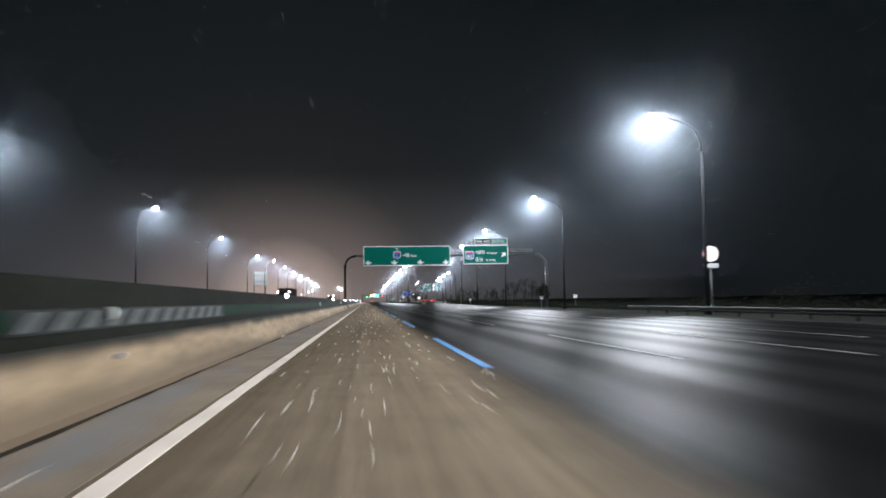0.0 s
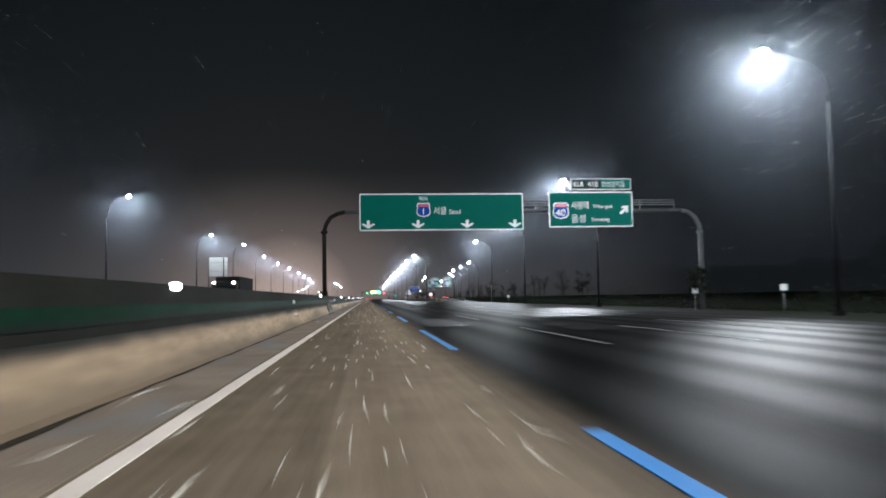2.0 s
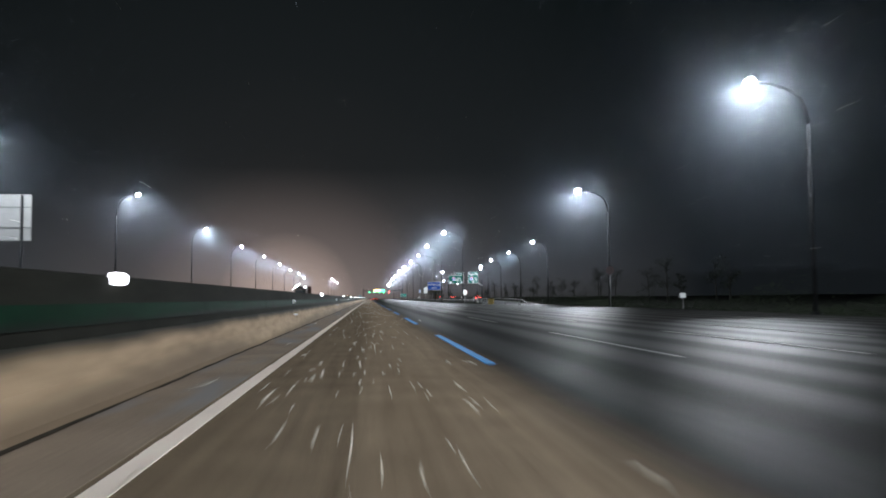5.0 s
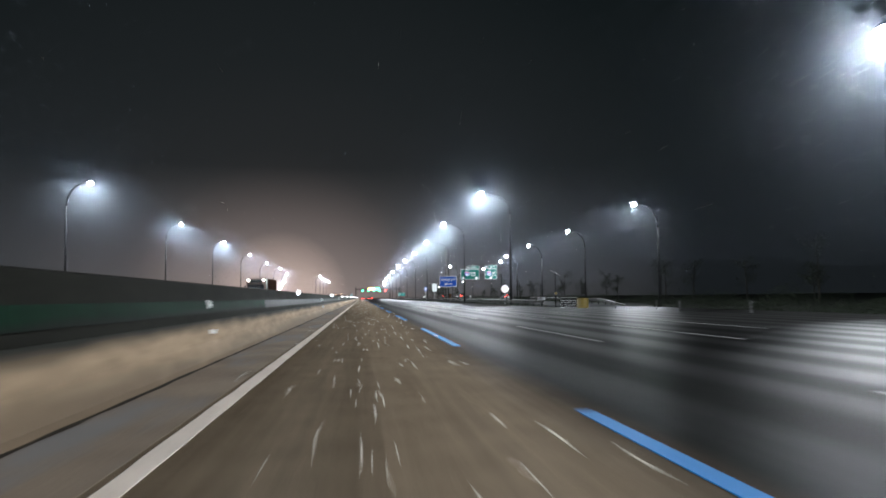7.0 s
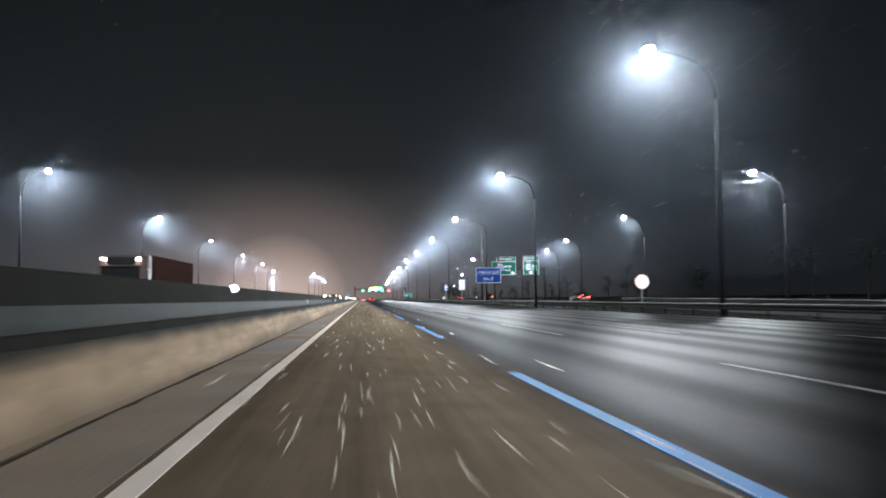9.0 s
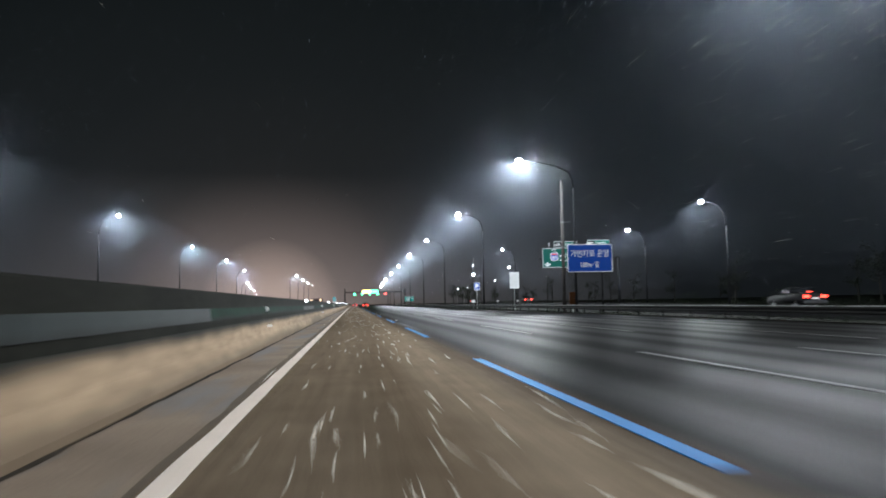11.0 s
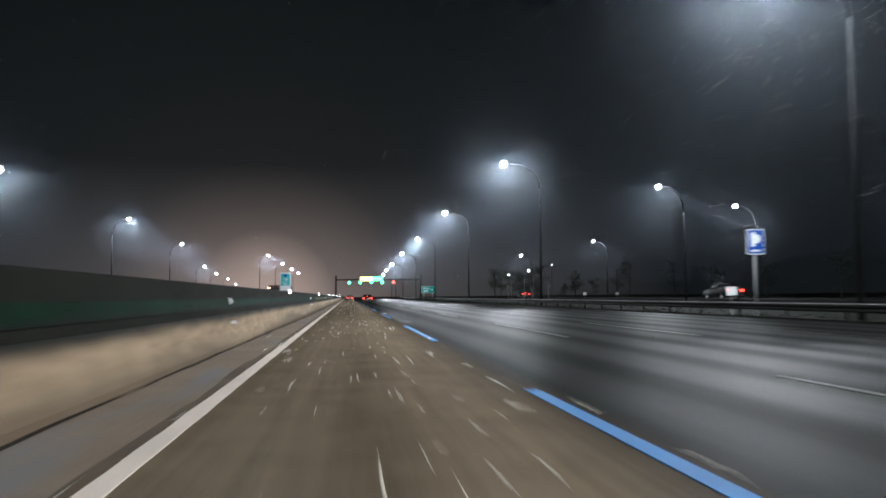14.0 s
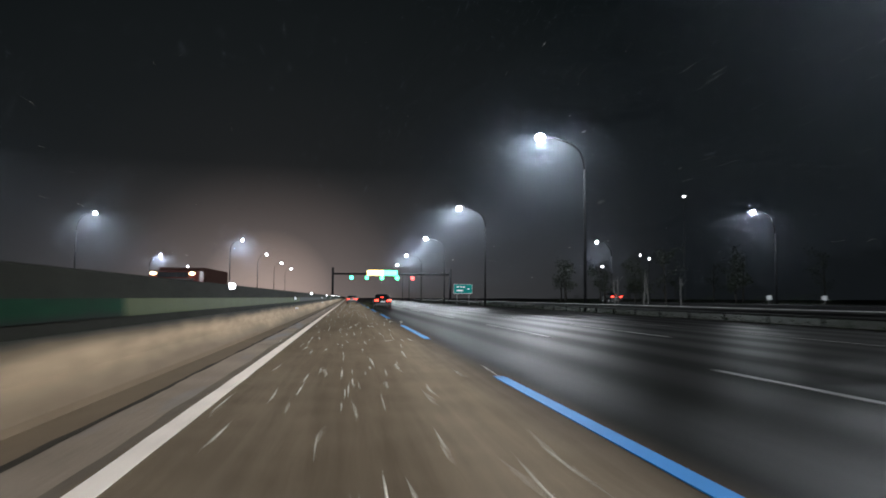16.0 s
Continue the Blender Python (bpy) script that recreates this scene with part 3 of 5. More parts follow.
tagged(part("edge_line", boxed(13.0, 13.14, 247, Y1, 0.001, 0.006), FAINT), "faint grey outer edge line", "road marking", kind="structure")


def road_patch(x0, x1, y0, y1, seed):
    """A cut-out patch of newer, darker surfacing with slightly uneven edges."""
    r = random.Random(seed)
    pts = [(x0 + (x1 - x0) * k / 6, y0 + r.uniform(-0.08, 0.08)) for k in range(7)]
    pts += [(x1 + r.uniform(-0.04, 0.04), y0 + (y1 - y0) * k / 8) for k in range(1, 8)]
    pts += [(x1 - (x1 - x0) * k / 6, y1 + r.uniform(-0.08, 0.08)) for k in range(7)]
    pts += [(x0 + r.uniform(-0.04, 0.04), y1 - (y1 - y0) * k / 8) for k in range(1, 8)]
    bm = bmesh.new()
    top = [bm.verts.new((x, y, 0.0035)) for x, y in pts]
    low = [bm.verts.new((x, y, -0.01)) for x, y in pts]
    bm.faces.new(top)
    for k in range(len(pts)):
        bm.faces.new((low[k], low[(k + 1) % len(pts)], top[(k + 1) % len(pts)], top[k]))
    return tagged(part("road_patch", bm, CUTOUT), "dark newer asphalt patch in the carriageway", "road patch", kind="structure")


for k, (x0, x1, y0, y1) in enumerate(((2.75, 4.5, 64.0, 74.0), (7.2, 9.3, 58.5, 66.2), (2.36, 2.66, 316.0, 331.0), (2.36, 2.9, 404.0, 428.5))):
    road_patch(x0, x1, y0, y1, 60 + k)
lanes = tagged(new("lane_markings"), "dashed blue and white lane lines", "road marking", kind="structure")


def dash_mesh(name, w, material):
    bm = bmesh.new()
    ys = [0, 0.05, 3, 6, 9.9, 10.0]
    prev = None
    for i, y in enumerate(ys):
        k = w * (0.86 if i in (0, 5) else 1)
        cur = [bm.verts.new(p) for p in ((-k, y, 0.001), (-k, y, 0.009), (k, y, 0.009), (k, y, 0.001))]
        if prev:
            for j in range(4):
                bm.faces.new((prev[j], prev[(j + 1) % 4], cur[(j + 1) % 4], cur[j]))
        else:
            bm.faces.new(cur)
        prev = cur
    bm.faces.new(prev[::-1])
    bmesh.ops.recalc_face_normals(bm, faces=bm.faces)
    me = bpy.data.meshes.new(name)
    bm.to_mesh(me)
    bm.free()
    me.materials.append(material)
    return me


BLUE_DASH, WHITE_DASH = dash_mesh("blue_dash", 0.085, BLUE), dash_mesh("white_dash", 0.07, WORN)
for k in range(-3, 45):
    yf = 0.55 + 20.0 * k - 10.0
    shared("blue_dash", BLUE_DASH, lanes, pose(BUS_LINE, yf, 0))
    for j in (1, 2):
        shared("white_dash", WHITE_DASH, lanes, pose(BUS_LINE + LANE * j, yf + 0.7, 0))
    if yf < 235:
        shared("white_dash", WHITE_DASH, lanes, pose(BUS_LINE + LANE * 3, yf + 6, 0))

# ---------------------------------------------------------------- median barrier
barrier = tagged(new("median_barrier"), "concrete median barrier with a coloured guide band", "barrier", kind="structure")
# headlight cutoff put into the colours: pale below, near black above
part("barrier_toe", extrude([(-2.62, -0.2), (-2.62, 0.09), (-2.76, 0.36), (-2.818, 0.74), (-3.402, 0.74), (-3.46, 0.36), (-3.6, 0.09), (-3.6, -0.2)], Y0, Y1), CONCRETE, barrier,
     "concrete lower face, painted pale beige as if headlit")
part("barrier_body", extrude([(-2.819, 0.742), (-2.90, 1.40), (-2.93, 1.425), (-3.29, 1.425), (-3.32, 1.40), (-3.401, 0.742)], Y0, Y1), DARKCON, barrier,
     "weathered upper face, painted dark as above the headlight cutoff")


def band_x(z):
    return -2.802 - (z - 0.602) * 0.123


def band(y0, y1, material, name):
    """One panel of the guide band, lying on the sloped face."""
    return part(name, extrude([(band_x(0.87) + 0.022, 0.87), (band_x(1.10) + 0.022, 1.10), (band_x(1.10) - 0.01, 1.10), (band_x(0.87) - 0.01, 0.87)], y0, y1), material, barrier)


ZONES = [(-45, -15.2, BANDGREEN), (-15.2, -5.6, BANDDARK), (-5.6, 98.0, BANDGREEN), (98.0, 108.0, BANDDARK), (108.0, 196.0, BANDGREEN), (196.0, 300.0, BANDGREY),
         (300.0, 326.5, BANDGREEN), (326.5, 337.2, BANDDARK), (337.2, 440.0, BANDGREEN), (440.0, 475.0, BANDLIME), (475.0, 530.0, BANDGREY), (530.0, 700.0, BANDGREEN)]
for a, b, m in ZONES:
    n = max(1, round((b - a) / 8.0))
    for k in range(n):
        band(a + (b - a) * k / n + 0.01, a + (b - a) * (k + 1) / n - 0.01, m, "band_panel")


def stripe_mesh():
    bm = bmesh.new()
    pts = []
    for z, y in ((0.895, 0.0), (0.895, 0.33), (1.075, 0.70), (1.075, 0.37)):
        pts.append((band_x(z) + 0.024, y, z))
    a = [bm.verts.new(p) for p in pts]
    b = [bm.verts.new((p[0] + 0.004, p[1], p[2])) for p in pts]
    for i in range(4):
        bm.faces.new((a[i], a[(i + 1) % 4], b[(i + 1) % 4], b[i]))
    bm.faces.new(b)
    bm.faces.new(a[::-1])
    bmesh.ops.recalc_face_normals(bm, faces=bm.faces)
    me = bpy.data.meshes.new("white_stripe")
    bm.to_mesh(me)
    bm.free()
    me.materials.append(STRIPEGREY)
    return me


STRIPE = stripe_mesh()
for a, b in ((-15.2, -5.6), (98.0, 108.0), (326.5, 337.2)):
    y = a + 0.1
    while y < b - 0.7:
        shared("white_stripe", STRIPE, barrier, pose(0, y, 0))
        y += 0.78

# stained pedestal under the gantry post
pedestal = tagged(part("post_pedestal", extrude([(-2.60, -0.2), (-2.60, 0.12), (-2.72, 0.5), (-2.76, 0.82), (-3.5, 0.82), (-3.5, -0.2)], 94.0, 100.3), PEDESTAL),
       "dark concrete pedestal let into the median barrier", "pedestal", kind="structure")
part("steel_sheet", extrude([(-2.593, 0.02), (-2.593, 0.122), (-2.627, 0.232), (-2.634, 0.230), (-2.598, 0.118), (-2.598, 0.02)], 94.15, 100.15), SHEET, pedestal, "wet bare steel facing")

# ---------------------------------------------------------------- small reflectors on the barrier


def top_delineator():
    e = tagged(empty("delineator", -2.86, 0, 1.36), "round lit white delineator lamp near the barrier top", "delineator", "delineators on the barrier")
    part("bracket", boxed(-0.08, 0.0, -0.02, 0.03, -0.03, 0.06, 0.006), BLACKPLASTIC, e)
    part("lamp_face", tubed([(0, -0.035, 0.045), (0, 0.03, 0.045)], [0.072, 0.078], 18), MARKER, e, "lit bluish-white face")
    return e


first = top_delineator()
for k, y in enumerate((7.3, 47.3, 87.0, 127.2, 166.4, 208.1, 246.3, 287.5, 329.0, 368.6, 410.1, 449.1, 489.3, 529.5, 569.7, 609.9, 650.1, 690.3)):
    m = pose(-2.86, y, 1.345)
    if k == 0:
        first.matrix_basis = m
    else:
        copy_thing(first, m)


def face_reflector():
    e = tagged(empty("barrier_reflector", 0, 0), "white reflector pair on the barrier face", "reflector", "reflectors on the barrier")
    part("upper_reflector", tubed([(-2.83, -0.02, 1.04), (-2.83, 0.03, 1.04)], 0.075, 14), REFLECTOR, e, "round white reflector")
    part("bracket", boxed(-2.87, -2.82, 0.0, 0.03, 0.95, 1.06), STEEL, e)
    part("lower_reflector", boxed(-2.79, -2.66, -0.02, 0.02, 0.5, 0.57, 0.008), REFLECTOR, e, "flat white reflector")
    return e


first = face_reflector()
for k, y in enumerate((-12.65, 27.5, 67.2, 108.0, 147.9, 187.7, 227.6, 268.2, 308.9, 349.7, 390.5, 430.7, 470.9, 511.1, 551.3, 591.5, 631.7)):
    m = pose(0, y, 0)
    if k == 0:
        first.matrix_basis = m
    else:
        copy_thing(first, m)

# ---------------------------------------------------------------- street lamps
LIGHTS = []


def street_lamp(x, y, h, arm, power, name="street_lamp", side="verge"):
    """A tapered pole with a curved arm towards the road (arm below 0: to the left) and a lit flat head."""
    e = tagged(empty(name, x - arm, y, -0.2), "tall grey street lamp with a lit white head", "street lamp", "street lamps along the " + side)
    s = 1 if arm > 0 else -1
    globe = 1.0 if power >= 9500 else 0.7
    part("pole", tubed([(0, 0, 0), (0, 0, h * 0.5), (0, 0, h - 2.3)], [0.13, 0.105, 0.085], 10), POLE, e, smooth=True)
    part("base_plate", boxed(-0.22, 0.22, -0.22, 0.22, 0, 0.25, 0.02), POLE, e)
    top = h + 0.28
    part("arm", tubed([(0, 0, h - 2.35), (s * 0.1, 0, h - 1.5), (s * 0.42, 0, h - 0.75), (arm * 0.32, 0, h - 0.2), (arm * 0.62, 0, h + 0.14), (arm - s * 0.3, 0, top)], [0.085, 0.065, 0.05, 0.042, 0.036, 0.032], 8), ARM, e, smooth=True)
    bm = bmesh.new()
    bmesh.ops.create_uvsphere(bm, u_segments=16, v_segments=8, radius=1.0, matrix=Matrix.LocRotScale((arm, 0, top + 0.20), None, (0.36, 0.2, 0.1)))
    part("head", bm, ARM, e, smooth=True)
    bm = bmesh.new()
    bmesh.ops.create_uvsphere(bm, u_segments=16, v_segments=8, radius=1.0, matrix=Matrix.LocRotScale((arm, 0, top - 0.06), None, (0.34 * globe, 0.34 * globe, 0.29 * globe)))
    part("lens", bm, LENS, e, "glowing white lens", smooth=True)
    li = bpy.data.lights.new("street_light", "POINT")
    li.energy, li.color, li.shadow_soft_size = power, LAMP_COLOUR, 0.08
    ob = new("street_light", li)
    ob.matrix_basis = pose(x, y, h - 0.38)
    LIGHTS.append((x, y, h - 0.24))
    return e


RIGHT = [(20.9, -14.5, 14.0), (21.0, 30.5, 14.2), (21.6, 72.3, 13.9), (22.2, 116.0, 13.8), (23.6, 161.6, 14.2), (25.5, 207.0, 13.9), (15.1, 267.3, 14.1), (14.9, 309.2, 14.3), (15.8, 356.2, 14.5),
         (15.8, 398.4, 14.4), (15.7, 446.0, 14.4), (15.2, 488.7, 14.1), (14.8, 531.4, 13.3), (14.6, 574.5, 12.5), (14.3, 618.0, 11.6), (14.6, 660.0, 11.0), (15.5, 702.0, 10.6)]
for x, y, h in RIGHT:
    street_lamp(x, y, h, -5.3 if y == 356.2 else -3.7, LAMP_POWER if y < 50 else 15500.0 if y < 140 else 12300.0 if y < 240 else 9800.0 if y < 320 else 11200.0, side="right verge")
LEFT = [(-27.8, -8.0, 14.0), (-27.9, 37.5, 14.0), (-27.7, 81.5, 14.0), (-27.6, 126.3, 13.7), (-26.9, 170.4, 12.8), (-27.9, 212.5, 14.0), (-29.5, 259.0, 14.0), (-31.1, 307.6, 14.2), (-31.4, 350.3, 14.1),
        (-31.4, 391.0, 13.6), (-33.8, 449.8, 13.9), (-34.2, 495.5, 13.6), (-35.7, 541.2, 12.8)]
for x, y, h in LEFT:
    street_lamp(x, y, h, 2.5, FAR_POWER, side="far verge")
for k in range(4):
    street_lamp(-22.6 - 0.7 * k, 594.0 + 55 * k, 13.1, 2.5, FAR_POWER, side="far verge beyond")
for x, y in ((-45, 618), (-53, 688), (-63, 782), (-80, 930)):
    street_lamp(x, y, 11.0, 2.5, RAMP_POWER, side="side road")
RAMP = [(30.3, 254.3, 11.2), (32.1, 288.1, 11.2), (33.8, 323.7, 11.3), (36.4, 361.0, 11.2), (41.6, 396.2, 11.6), (46.3, 456.8, 11.6), (47.7, 513.9, 11.5), (32.2, 446.4, 12.3), (44.0, 560.0, 11.2)]
for x, y, h in RAMP:
    street_lamp(x, y, h, -2.7, RAMP_POWER, side="exit ramp")

# ---------------------------------------------------------------- big gantry
GY = 96.0
gantry = tagged(empty("sign_gantry", -3.1, GY, 0.0), "grey tubular sign gantry with curved corners across the lanes", "gantry")


def g(x, z):
    return (x + 3.1, 0.35, z)


# left post and bend take a darker colour to look unlit beside the right
part("left_post", tubed([g(-3.1, 0.8), g(-3.1, 6.6)], 0.175, 14), DARKCON, gantry, smooth=True)
part("left_bend", tubed([g(-3.1, 6.6), g(-2.98, 7.15), g(-2.6, 7.8), g(-2.0, 8.12), g(-1.4, 8.25)], 0.17, 12), DARKCON, gantry, smooth=True)
part("beam", tubed([g(-1.4, 8.25), g(27.25, 8.25)], 0.17, 12), GANTRYGREY, gantry, smooth=True)
part("right_bend", tubed([g(27.25, 8.25), g(27.85, 8.12), g(28.45, 7.6), g(28.80, 7.0), g(28.87, 6.4)], 0.19, 12), GANTRYGREY, gantry, smooth=True)
part("right_post", tubed([g(28.87, 6.4), g(28.87, -0.3)], 0.22, 14), GANTRYGREY, gantry, smooth=True)
for z in (8.75, 8.95, 9.15):
    part("walkway_rail", tubed([g(12.0, z), g(26.6, z)], 0.035, 6), STEEL, gantry)
for x in (14.5, 23.6, 26.6):
    part("rail_post", tubed([g(x, 8.4), g(x, 9.17)], 0.03, 6), STEEL, gantry)
part("flange", tubed([g(-3.1, 6.5), g(-3.1, 6.7)], 0.29, 14), DARKCON, gantry)
part("flange", tubed([g(28.87, 6.3), g(28.87, 6.5)], 0.29, 14), GANTRYGREY, gantry)
part("foot_plate", boxed(-0.34, 0.34, 0.0, 0.7, 0.82, 0.86, 0.01), GANTRYGREY, gantry)

main_sign = tagged(empty("direction_sign", 0, GY), "wide green motorway sign with white lettering and four lane arrows", "road sign")
main_sign.matrix_basis = pose(0, GY, 0)
plate("panel", -0.22, 13.38, 6.66, 9.71, 0.0, main_sign, GREEN)
for cx in (0.49, 4.57, 8.65, 12.66):
    down_arrow(cx, 6.82, 0.68, -0.01, main_sign)
shield(5.03, 8.36, 0.62, "1", -0.012, main_sign)
lettering("북N", 0.44, 4.62, 9.14, -0.012, main_sign)
lettering("서울", 0.72, 5.84, 8.02, -0.012, main_sign, squeeze=0.85)
lettering("Seoul", 0.56, 7.15, 8.0, -0.012, main_sign, squeeze=0.8)
for x in (1.5, 6.5, 11.5):
    part("bracket", boxed(x - 0.06, x + 0.06, 0.05, 0.4, 7.2, 9.2), STEEL, main_sign)

exit_sign = tagged(empty("exit_sign", 0, GY), "green exit sign with route shield and slanted arrow", "road sign")
exit_sign.matrix_basis = pose(-0.45, GY - 1.1, 0.05)
plate("panel", 15.75, 22.86, 6.68, 9.62, 0.0, exit_sign, GREEN)
shield(16.75, 8.05, 0.72, "40", -0.012, exit_sign)
lettering("서평택", 0.72, 17.6, 8.22, -0.012, exit_sign, squeeze=0.78)
lettering("W.Pyeongtaek", 0.44, 19.45, 8.25, -0.012, exit_sign, squeeze=0.65)
lettering("음성", 0.78, 17.6, 7.1, -0.012, exit_sign, squeeze=0.9)
lettering("Eumseong", 0.5, 19.35, 7.15, -0.012, exit_sign, squeeze=0.72)
up_arrow(22.15, 8.1, 0.62, -0.012, exit_sign)
for x in (17.2, 21.4):
    part("bracket", boxed(x - 0.06, x + 0.06, 0.05, 0.16, 7.2, 10.4), STEEL, exit_sign)
    part("bracket_arm", boxed(x - 0.05, x + 0.05, 0.16, 1.45, 8.12, 8.28), STEEL, exit_sign)
strip = tagged(empty("junction_strip", 0, GY), "narrow sign strip with exit numbers over the exit sign", "road sign")
strip.matrix_basis = pose(-0.45, GY - 1.1, 0.05)
plate("panel", 17.65, 22.78, 9.78, 10.72, 0.0, strip, GREEN, border=0.06, corner=0.08)
part("black_field", boxed(17.75, 18.98, -0.012, 0.0, 9.88, 10.62), SIGNBLACK, strip)
part("black_field", boxed(19.04, 20.2, -0.012, 0.0, 9.88, 10.62), SIGNBLACK, strip)
lettering("41A", 0.66, 17.82, 10.02, -0.02, strip, squeeze=0.85)
lettering("41B", 0.66, 19.08, 10.02, -0.02, strip, squeeze=0.85)
lettering("안성분기점", 0.52, 20.28, 10.06, -0.02, strip, squeeze=0.82)

# ---------------------------------------------------------------- roadside signs


def sign_on_posts(name, label, x, y, posts, top):
    e = tagged(empty(name, 0, y), label, "road sign")
    for px in posts:
        part("post", tubed([(px, 0.12, -0.3), (px, 0.12, top)], 0.06, 8), STEEL, e, smooth=True)
    return e


blue_sign = sign_on_posts("variable_lane_sign", "blue notice sign with two rows of white lettering on posts", 20, 348.7, (), 0)
part("post", tubed([(21.2, 0.12, -0.3), (21.2, 0.12, 5.7)], 0.075, 10), POLE, blue_sign, smooth=True)
plate("panel", 18.14, 22.12, 3.53, 5.92, 0.0, blue_sign, BLUESIGN, border=0.05)
lettering("가변차로 운영", 0.68, 18.38, 4.88, -0.012, blue_sign, squeeze=0.88)
lettering("100m 앞", 0.58, 19.2, 3.95, -0.012, blue_sign, squeeze=0.88)

pole = tagged(empty("utility_pole", 20.82, 359.4, -0.3), "thick grey concrete utility pole with a steel collar", "utility pole")
part("shaft", tubed([(0, 0, 0), (0, 0, 6.5), (0, 0, 13.5)], [0.20, 0.175, 0.14], 14), POLECON, pole, smooth=True)
for z in (6.7, 9.2):
    collar = part("collar", tubed([(0, 0, z), (0, 0, z + 0.16)], 0.215, 14), GANTRYGREY, pole)
    part("bracket", tubed([(0.15, 0, z + 0.08), (0.75, 0, z + 0.12)], 0.035, 8), GANTRYGREY, collar)
cabinet = tagged(empty("roadside_cabinet", 21.9, 360.2, -0.3), "small rusty orange-brown cabinet on a post beside the pole", "cabinet")
part("post", tubed([(0, 0, 0), (0, 0, 1.1)], 0.045, 8), STEEL, cabinet)
part("body", boxed(-0.33, 0.33, -0.16, 0.16, 1.0, 2.25, 0.025), RUSTY, cabinet)
part("door", boxed(-0.28, 0.28, -0.178, -0.162, 1.06, 2.19, 0.006), RUSTY, cabinet, "orange-brown door")
part("handle", boxed(0.17, 0.21, -0.2, -0.179, 1.55, 1.75, 0.005), STEEL, cabinet)

white_sign = sign_on_posts("white_notice_board", "white notice board with rows of small grey writing on a post", 19.7, 377.4, (19.68,), 4.6)
plate("panel", 19.1, 20.25, 2.72, 4.74, 0.0, white_sign, SIGNWHITE, border=0.05, corner=0.06)
rnd = random.Random(8)
for k in range(6):
    z = 4.4 - 0.27 * k
    w = rnd.uniform(0.3, 0.44)
    part("writing_bar", boxed(19.68 - w, 19.68 + w, -0.012, -0.005, z - 0.05, z + 0.05), PRINT, white_sign)

p_sign = sign_on_posts("parking_sign", "small blue sign with a white symbol on a post", 19.7, 406.2, (19.74,), 4.2)
plate("panel", 19.29, 20.2, 3.02, 4.25, 0.0, p_sign, BLUESIGN, border=0.04, corner=0.06)
flat([(19.5, 3.4), (19.5, 4.1), (19.72, 4.1), (19.72, 4.02), (19.95, 3.95), (20.02, 3.78), (19.95, 3.6), (19.72, 3.55), (19.72, 3.4)], -0.012, SIGNWHITE, p_sign, "symbol")
part("writing_bar", boxed(19.5, 20.0, -0.016, -0.006, 3.15, 3.25), SIGNWHITE, p_sign)


def ramp_sign(name, label, x0, x1, z0, z1, sx0, place, romanised, code, arrows):
    e = tagged(empty(name, 0, 406.0), label, "road sign", "exit ramp signs")
    plate("panel", x0, x1, z0, z1, 0.0, e, GREENDULL, edge=DULLWHITE)
    plate("strip", sx0, x1, z1 + 0.08, z1 + 1.12, 0.0, e, GREENDULL, edge=DULLWHITE, border=0.06, corner=0.08)
    part("black_field", boxed(sx0 + 0.1, sx0 + 1.25, -0.014, 0.0, z1 + 0.19, z1 + 1.0), SIGNBLACK, e)
    lettering(code, 0.66, sx0 + 0.14, z1 + 0.36, -0.022, e, squeeze=0.82)
    lettering("안성분기점", 0.5, sx0 + 1.35, z1 + 0.4, -0.016, e, squeeze=0.78 if x1 - sx0 > 3.7 else 0.72)
    cx = x0 + (x1 - x0) * 0.34
    shield(cx, z0 + 1.75, 0.72, "40", -0.012, e)
    lettering("직진" if len(arrows) == 2 else "우측", 0.42, cx - 0.45, z1 - 0.52, -0.012, e)
    lettering(place, 0.78, cx + 0.85, z0 + 1.62, -0.012, e, squeeze=0.85)
    lettering(romanised, 0.5, cx + 0.85, z0 + 1.02, -0.012, e, squeeze=0.62)
    for a in arrows:
        down_arrow(a, z0 + 0.15, 0.72, -0.012, e)
    for k in (0.2, 0.8):
        px = x0 + (x1 - x0) * k
        part("hanger", tubed([(px, 0.12, z0 + 0.2), (px, 0.12, z1 + 1.0)], 0.06, 6), STEEL, e)
    return e


ramp_sign("ramp_sign", "green ramp sign with route shield and two lane arrows", 30.7, 36.5, 6.52, 9.68, 32.65, "서평택", "W.Pyeongtaek", "41A", (31.5, 35.7))
ramp_sign("ramp_sign", "green ramp sign with route shield and one lane arrow", 38.3, 42.1, 6.58, 9.85, 38.3, "음성", "Eumseong", "41B", (40.2,))
rg = tagged(empty("ramp_gantry", 43.6, 406.3, 0), "grey cantilever post carrying the ramp signs", "gantry")
part("post", tubed([(0, 0.1, -0.3), (0, 0.1, 8.2)], 0.24, 12), POLE, rg, smooth=True)
part("beam", tubed([(0, 0.1, 8.0), (-13.4, 0.1, 8.0)], 0.13, 10), POLE, rg, smooth=True)

green_small = sign_on_posts("service_sign", "small green sign with white marks on two posts", 20.7, 566.0, (19.6, 21.8), 3.5)
plate("panel", 18.98, 22.43, 1.9, 3.62, 0.0, green_small, BRIGHTGREEN, border=0.06)
for x0, x1, z in ((19.5, 19.95, 3.0), (20.15, 20.5, 3.0), (20.7, 21.05, 3.0), (19.5, 20.7, 2.35), (21.5, 21.9, 2.65)):
    part("writing_bar", boxed(x0, x1, -0.012, -0.005, z, z + 0.2), REFLECTOR, green_small)


